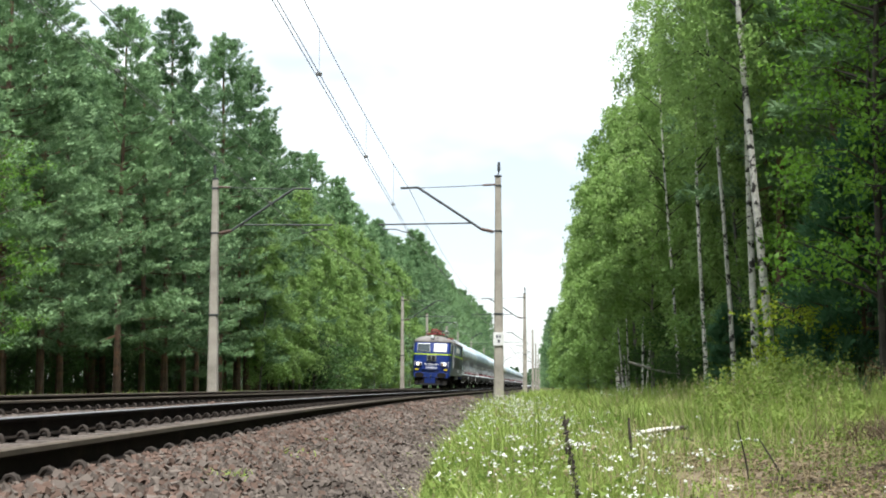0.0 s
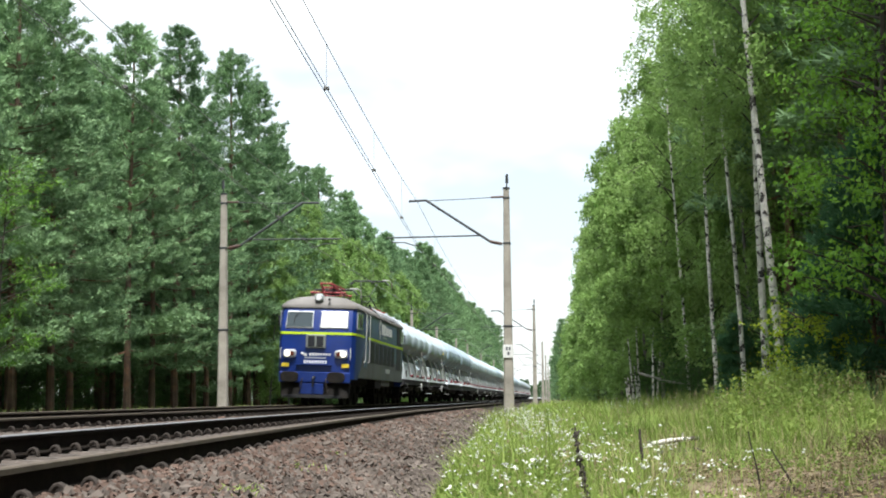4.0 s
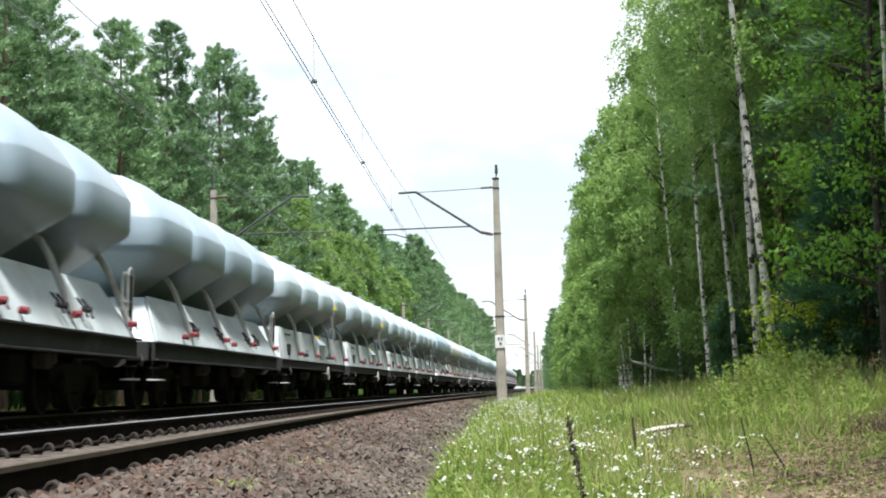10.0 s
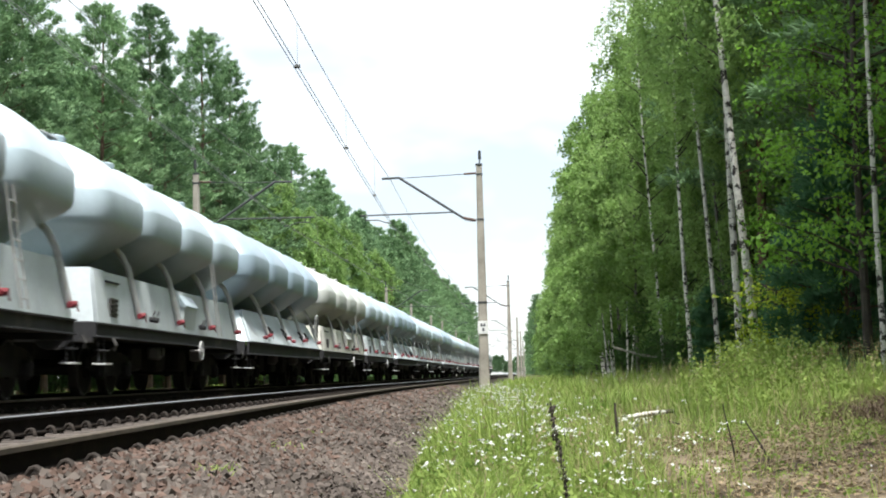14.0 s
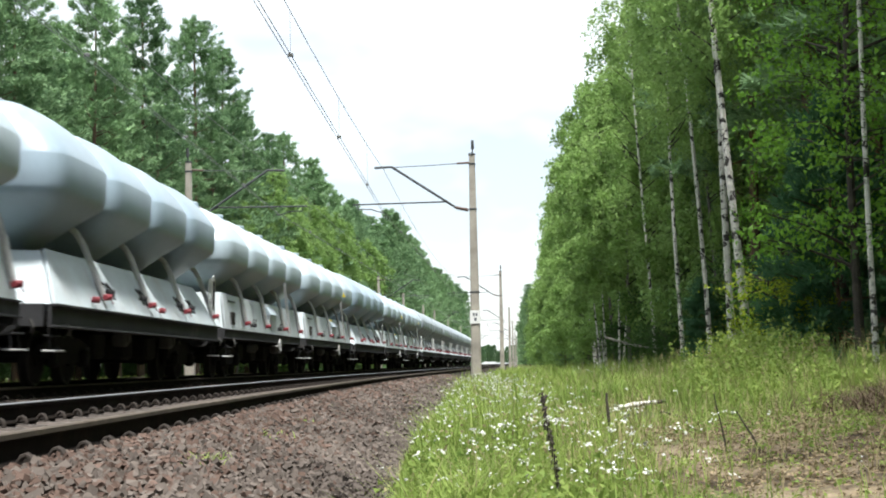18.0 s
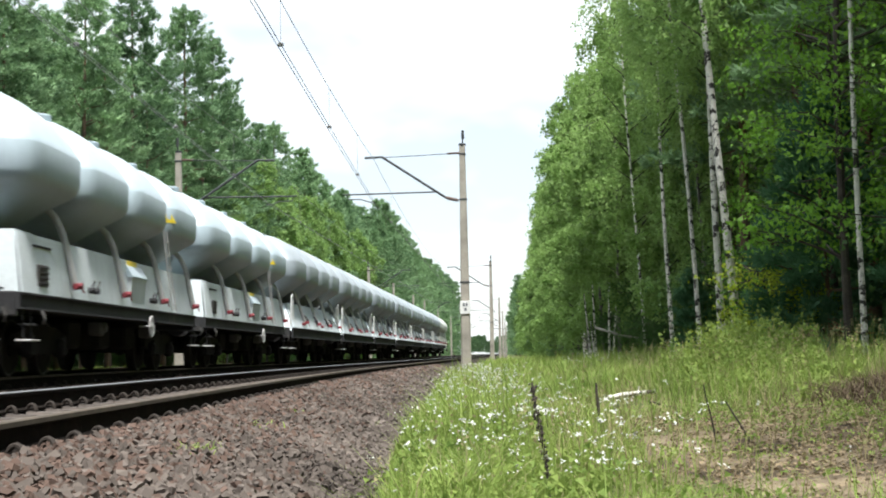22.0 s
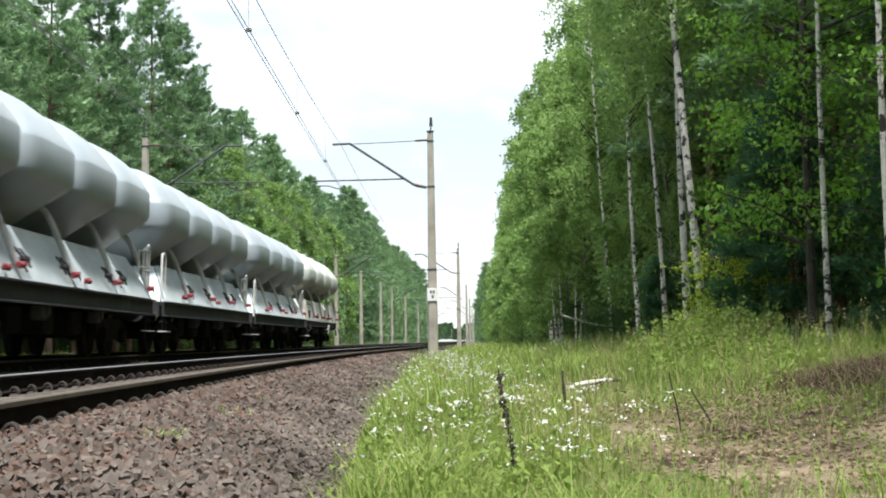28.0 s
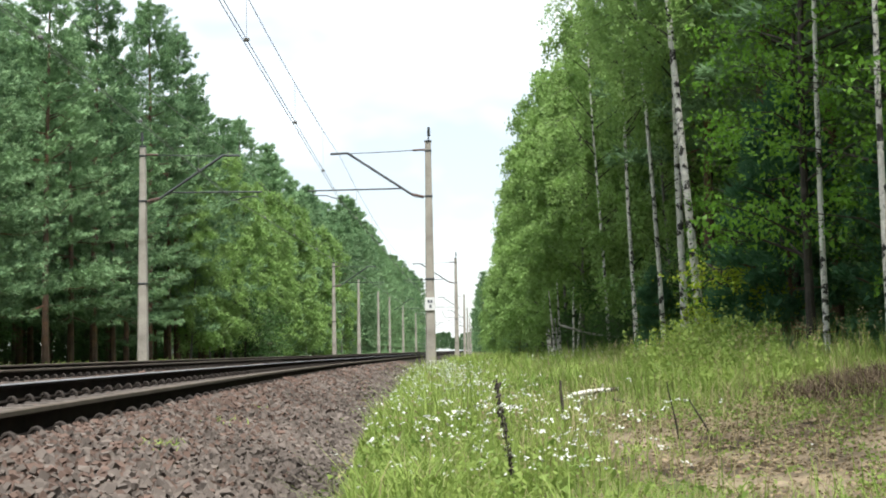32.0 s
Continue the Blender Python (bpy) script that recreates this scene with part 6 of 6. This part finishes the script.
def meadow():
    rng = np.random.default_rng(21)
    green, dry = [], []
    for y0, y1, u0, u1, per, h, w in ((5, 11, 2.0, 6.6, 950, 0.2, 0.0035), (11, 18, 1.95, 8.0, 620, 0.2, 0.0045), (18, 30, 1.9, 9.6, 330, 0.21, 0.007), (30, 50, 1.9, 10.0, 130, 0.24, 0.011), (50, 110, 1.9, 9.5, 36, 0.26, 0.024)):
        n = int((y1 - y0) * (u1 - u0) * per)
        us, ys = rng.uniform(u0, u1, n), rng.uniform(y0, y1, n)
        lush = np.array([noise.noise((u * 0.5, y * 0.35, 1.5)) for u, y in zip(us, ys)])
        bare = np.exp(-((us - 5.2) / 1.6) ** 2 - ((ys - 11.5) / 4.8) ** 2) + 0.6 * np.exp(-((us - 4.4) / 0.7) ** 2 - ((ys - 9.2) / 2.4) ** 2) + 0.8 * np.exp(-((us - 5.0) / 0.6) ** 2 - ((ys - 19.8) / 2.6) ** 2) + 0.9 * np.exp(-((us - 7.0) / 1.0) ** 2 - ((ys - 14.8) / 2.6) ** 2)
        keep = rng.random(n) > np.clip(bare * 1.4 - 0.05 + (lush < -0.25) * 0.4, 0, 0.96)
        us, ys, lush, bare = us[keep], ys[keep], lush[keep], bare[keep]
        n = len(us)
        tuft = np.array([noise.noise((u * 2.3, y * 1.7, 5.5)) for u, y in zip(us, ys)])
        hs = h * rng.uniform(0.3, 1.5, n) * (1 + 0.9 * np.clip(lush, -0.4, 0.6)) * (1 + 1.1 * np.clip(tuft, -0.55, 0.7)) * np.clip((us - 1.75) * 2.5, 0.35, 1.0)
        hs *= 1 - 0.65 * np.exp(-((us - 4.6) / 0.9) ** 2 - ((ys - 18.0) / 3.6) ** 2)
        ws = w * rng.uniform(0.7, 1.4, n)
        brown = rng.random(n) < np.clip(0.11 + bare * 0.6 - lush * 0.25, 0.03, 0.85)
        for sel, out in ((~brown, green), (brown, dry)):
            if sel.any():
                out.append(blades(rng, us[sel], ys[sel], hs[sel], ws[sel]))
    # a belt of tall weeds before the trees
    n = 4200
    us, ys = rng.normal(6.6, 0.5, n), rng.normal(21.5, 2.4, n)
    green.append(blades(rng, us, ys, rng.uniform(0.15, 0.6, n) * np.clip(1.2 - abs(ys - 21.5) / 8, 0.3, 1.0), np.full(n, 0.006), 0.9))
    tops = np.stack([rng.normal(6.6, 0.45, 480), rng.normal(21.5, 2.0, 480)], 1)
    lf = []
    for u, y in tops:
        h = rng.uniform(0.3, 0.95) * max(0.35, 1.15 - abs(y - 21.5) / 6)
        p = line(y, u)
        sway = rng.normal(0, 0.12, 2)
        for f in np.arange(0.25, 1.01, 0.09):
            lf.append((p.x + sway[0] * f, p.y + sway[1] * f, ground_z(u, y) + h * f))
    green.append(leaves(rng, np.array(lf), 5, 0.05, 0.045))
    n = 1400
    us, ys = rng.normal(6.9, 0.8, n), rng.uniform(18, 34, n)
    dry.append(blades(rng, us, ys, rng.uniform(0.2, 0.55, n), np.full(n, 0.004), 0.8))
    # tall thin stems with seed heads over the bank and the edge of the wood
    heads = []
    for n, um, us_, y0, y1, lo, hi, out in ((1500, 6.7, 0.8, 17, 27, 0.35, 0.8, green), (260, 6.7, 0.9, 15, 27, 0.4, 0.8, dry), (150, 4.2, 0.9, 9, 26, 0.25, 0.5, dry), (420, 2.9, 0.45, 6.5, 24, 0.3, 0.6, green), (300, 5.5, 1.2, 26, 48, 0.3, 0.6, dry)):
        us, ys, hs = rng.normal(um, us_, n), rng.uniform(y0, y1, n), rng.uniform(lo, hi, n)
        keep = us > 2.15
        us, ys, hs = us[keep], ys[keep], hs[keep]
        b = blades(rng, us, ys, hs, 0.002 + 0.00008 * ys, 0.35)
        out.append(b)
        tip = b[2 * len(us):, 2][::3]
        for f in (0.0, 0.04, 0.08):
            heads.append(tip - np.array([0, 0, 1]) * f)
    dry.append(leaves(rng, np.concatenate(heads), 2, 0.022, 0.008))
    # broad-leaved weeds among the flowers
    lf = []
    for _ in range(600):
        u, y = 2.15 + abs(rng.normal(0, 0.55)), 6.0 + 22 * rng.random() ** 1.4
        p = line(y, u)
        h, w = rng.uniform(0.08, 0.34), rng.uniform(0.03, 0.1)
        for f in np.arange(0.1, 1.0, 0.14):
            lf.append((p.x + rng.normal(0, w), p.y + rng.normal(0, w), ground_z(u, y) + h * f))
    green.append(leaves(rng, np.array(lf), 4, 0.034, 0.025))
    # strip of grass between the far track and the wood
    n = 9000
    us, ys = rng.uniform(-13.5, -9.7, n), rng.uniform(25, 140, n)
    green.append(blades(rng, us, ys, rng.uniform(0.15, 0.5, n), np.full(n, 0.03)))
    # small tufts that grow in the ballast
    for u, y, k in ((0.75, 9.3, 110), (0.7, 15.5, 40), (0.8, 12.5, 50), (-0.9, 13.5, 60), (0.6, 20.0, 80), (-3.2, 24.0, 500), (-3.2, 30.0, 500), (1.5, 17.0, 60)):
        us, ys = rng.normal(u, 0.1 if u > 0 else 0.25, k), rng.normal(y, 0.2 if u > -3 else 2.5, k)
        green.append(blades(rng, us, ys, rng.uniform(0.02, 0.075, k), np.full(k, 0.007), 1.6, 0.48 if u < 1 else 0.25))
    g = new("meadow_grass", tri_mesh("meadow_grass", np.concatenate(green), M_GRASS))
    tagged(g, "uncut green meadow grass beside the ballast", "grass", kind="stuff")
    d = new("dry_grass", tri_mesh("dry_grass", np.concatenate(dry), M_DRY))
    tagged(d, "dry straw-coloured grass and stems", "grass", kind="stuff")
    # dead leaves and bits of bark on the bare bank
    n = 15000
    us, ys = rng.normal(5.2, 1.0, n), rng.normal(10.5, 3.6, n)
    keep = (us > 2.6) & (ys > 4.5)
    c = np.array([(*line(y, u).xy, ground_z(u, y) + 0.035) for u, y in zip(us[keep], ys[keep])]) + rng.normal(0, 0.012, (int(keep.sum()), 3))
    litter = leaves(rng, c, 2, 0.034, 0.03)
    c = np.repeat(c, 2, axis=0)
    litter[:, :, 2] = c[:, None, 2] + (litter[:, :, 2] - c[:, None, 2]) * 0.45
    tagged(new("leaf_litter", tri_mesh("leaf_litter", litter, M_LITTER)), "brown dead leaves scattered on the sandy bank", "leaf litter", kind="stuff")
    # withered brush, thick and dark to hold the bank's shade too, and low weeds
    n = 7500
    us, ys = rng.normal(7.15, 0.5, n), rng.normal(15.2, 1.3, n)
    brush = [blades(rng, us, ys, rng.uniform(0.04, 0.2, n), np.full(n, 0.006), 2.4)]
    tagged(new("withered_brush", tri_mesh("withered_brush", np.concatenate(brush), M_WITHER)), "brown withered stems and brush on the bank", "dry plants", kind="stuff")
    lf = []
    for _ in range(300):
        u, y = rng.normal(5.6, 1.1), rng.uniform(6.5, 18)
        if u < 3.0:
            continue
        p = line(y, u)
        h, w = rng.uniform(0.03, 0.16), rng.uniform(0.04, 0.13)
        for _ in range(int(rng.integers(5, 16))):
            lf.append((p.x + rng.normal(0, w), p.y + rng.normal(0, w), ground_z(u, y) + 0.02 + h * rng.random()))
    tagged(new("low_weeds", tri_mesh("low_weeds", leaves(rng, np.array(lf), 4, 0.026, 0.03), M_GRASS)), "low green weeds scattered over the bare bank", "weeds", kind="stuff")
    # white umbels and daisies
    stems, heads = [], []
    n = 820
    us, ys = rng.normal(2.85, 0.42, n), 6.5 + 38 * rng.random(n) ** 1.6
    us[:90], ys[:90] = rng.normal(6.6, 0.8, 90), rng.uniform(36, 58, 90)
    for u, y in zip(us, ys):
        if u < 2.0:
            continue
        p = line(y, u)
        h = rng.uniform(0.25, 0.56)
        top = np.array([p.x + rng.normal(0, 0.04), p.y + rng.normal(0, 0.04), ground_z(u, y) + h])
        b = np.array([p.x, p.y, ground_z(u, y)])
        stems.append([b - (0.003, 0, 0), b + (0.003, 0, 0), top])
        for _ in range(int(rng.integers(2, 6))):
            c = top + rng.normal(0, 0.016, 3) * (1, 1, 0.4)
            r = rng.uniform(0.0035, 0.007) * (1 + y / 26)
            tilt = rng.normal(0, 0.4, 2)
            ring = [c + r * np.array([math.cos(a), math.sin(a), tilt[0] * math.cos(a) + tilt[1] * math.sin(a)]) for a in np.arange(7) * 6.283 / 7]
            for i in range(7):
                heads.append([ring[i], ring[(i + 1) % 7], c + (0, 0, 0.006)])
    f = new("white_flowers", tri_mesh("white_flowers", heads, M_PETAL))
    tagged(f, "small white wild flowers scattered in the grass", "flowers", kind="stuff")
    s = new("flower_stems", tri_mesh("flower_stems", stems, M_GRASS))
    tagged(s, "thin green flower stems", "stems", kind="stuff")


def stalk(name, x, y, h, lean, r, rough, label, mat_=None):
    """An upright dead stem that stands in the grass."""
    rng = np.random.default_rng(int(x * 100 + y * 10))
    e = min(max(y, 0.0), BEND)
    u = x + OFF - CURVE * e * e / 2
    z = ground_z(u, y)
    t = thing(name, label, "dry plant", "", Matrix.Translation((x, y, z)))
    pts = [(lean * h * f + 0.01 * math.sin(5 * f), 0.006 * math.sin(7 * f), h * f - 0.05 * (f == 0)) for f in np.linspace(0, 1, 9)]
    part("stem", Shape().tube(pts, [r * (1 - 0.55 * k / 8) for k in range(9)], 6), mat_ or M_STALK, t)
    if rough:
        s = Shape()
        for k in range(150):
            f = 0.32 + 0.66 * rng.random()
            p = np.array(at_height(pts, f)) + rng.normal(0, rough, 3) * (1, 1, 0.4)
            q = rng.uniform(0.5, 1.3) * rough * 1.1
            s.add([(p[0] - q, p[1], p[2] - q), (p[0] + q, p[1] - q, p[2]), (p[0], p[1] + q, p[2] + q), (p[0], p[1], p[2] - q * 1.6)], [(0, 1, 2), (0, 3, 1), (1, 3, 2), (2, 3, 0)])
        part("seed_head", s, M_STALK, t, "rough brown seed clusters", smooth=0)
    return t


forest()
deep_wood()
meadow()
stalk("dock_stalk", 0.6, 7.0, 0.66, -0.1, 0.007, 0.007, "dried dark brown dock stalk with seeds standing in grass")
stalk("dead_weed", 1.42, 11.9, 0.5, 0.0, 0.02, 0.0, "short dark dead stem standing in the grass")
stalk("dead_weed", 1.05, 12.5, 0.28, 0.02, 0.008, 0.0, "thin dark dead stem standing in the grass")
stalk("dead_weed", 2.17, 10.9, 0.52, -0.14, 0.008, 0.0, "thin reddish brown dead stem on the bank", M_CLIP)
stalk("dead_weed", 2.46, 11.0, 0.36, -0.5, 0.011, 0.0, "leaning brown dead stem on the bank")
lg = thing("birch_log", "short bleached birch log lying in the grass", "log", "", Matrix.Translation((3.06, 21.5, ground_z(4.97, 21.5) + 0.15)) @ pose(0, 0, 0, 0, -6, 12))
part("bark", Shape().tube([(-0.36, 0, 0), (-0.1, 0.01, 0.012), (0.36, 0, 0)], [0.034, 0.037, 0.03], 10), M_BIRCHBARK, lg)
part("twig_stub", Shape().tube([(0.1, 0, 0.02), (0.14, 0.03, 0.1)], [0.014, 0.008], 5), M_GREYWOOD, lg)
br = thing("fallen_branch", "thin dry fallen branch on the sandy bank", "branch", "", Matrix.Translation((3.0, 17.6, ground_z(5.0, 17.6) + 0.06)) @ pose(0, 0, 0, 0, 14, -20))
part("limb", Shape().tube([(-0.3, 0, 0.04), (0, 0.02, 0.03), (0.25, 0, -0.02)], [0.014, 0.012, 0.006], 6), M_STALK, br)
part("side_twig", Shape().tube([(0.02, 0.02, 0.03), (0.16, 0.05, 0.1)], [0.008, 0.004], 5), M_STALK, br)


# ---- motion: the train runs past on the far track ----
LOCO = locomotive()
PROTO, TRAIN = {}, []
for i, k in enumerate(KINDS):
    style = 1 if (k == "B" and i >= 17) or i in (9, 24) else (2 if i in (0, 6, 7, 10, 12) else 0)
    if (k, style) not in PROTO:
        PROTO[k, style] = silo_wagon(k, *W_LOOK[k, style])
        TRAIN.append(PROTO[k, style])
    else:
        TRAIN.append(copy_thing(PROTO[k, style], Matrix()))

# place of the locomotive's front along the line, every two seconds
FRONT = (116.25, 85.63, 55.06, 24.5, -6.21, -37.04, -67.99, -99.01, -129.98, -160.77, -191.25, -221.37, -251.35, -281.64, -313.2, -343.5, -374.17)


def front(t):
    i = min(int(t / 2), 15)
    f = t / 2 - i
    p = [FRONT[max(0, i - 1)], FRONT[i], FRONT[i + 1], FRONT[min(16, i + 2)]]
    if i == 0:
        p[0] = 2 * p[1] - p[2]
    if i == 15:
        p[3] = 2 * p[2] - p[1]
    return 0.5 * (2 * p[1] + (p[2] - p[0]) * f + (2 * p[0] - 5 * p[1] + 4 * p[2] - p[3]) * f * f + (3 * p[1] - p[0] - 3 * p[2] + p[3]) * f ** 3)


def motions():
    times = [0.5 * k for k in range(65)]
    walk(LOCO, [(t, along(front(t) + 9.0, FAR_U, FAR_Z, math.degrees(CANT))) for t in times])
    back = 18.65
    for k, w in zip(KINDS, TRAIN):
        size = 14.75 if k == "A" else 15.15
        walk(w, [(t, along(front(t) + back + size / 2, FAR_U, FAR_Z, math.degrees(CANT))) for t in times])
        back += size


motions()
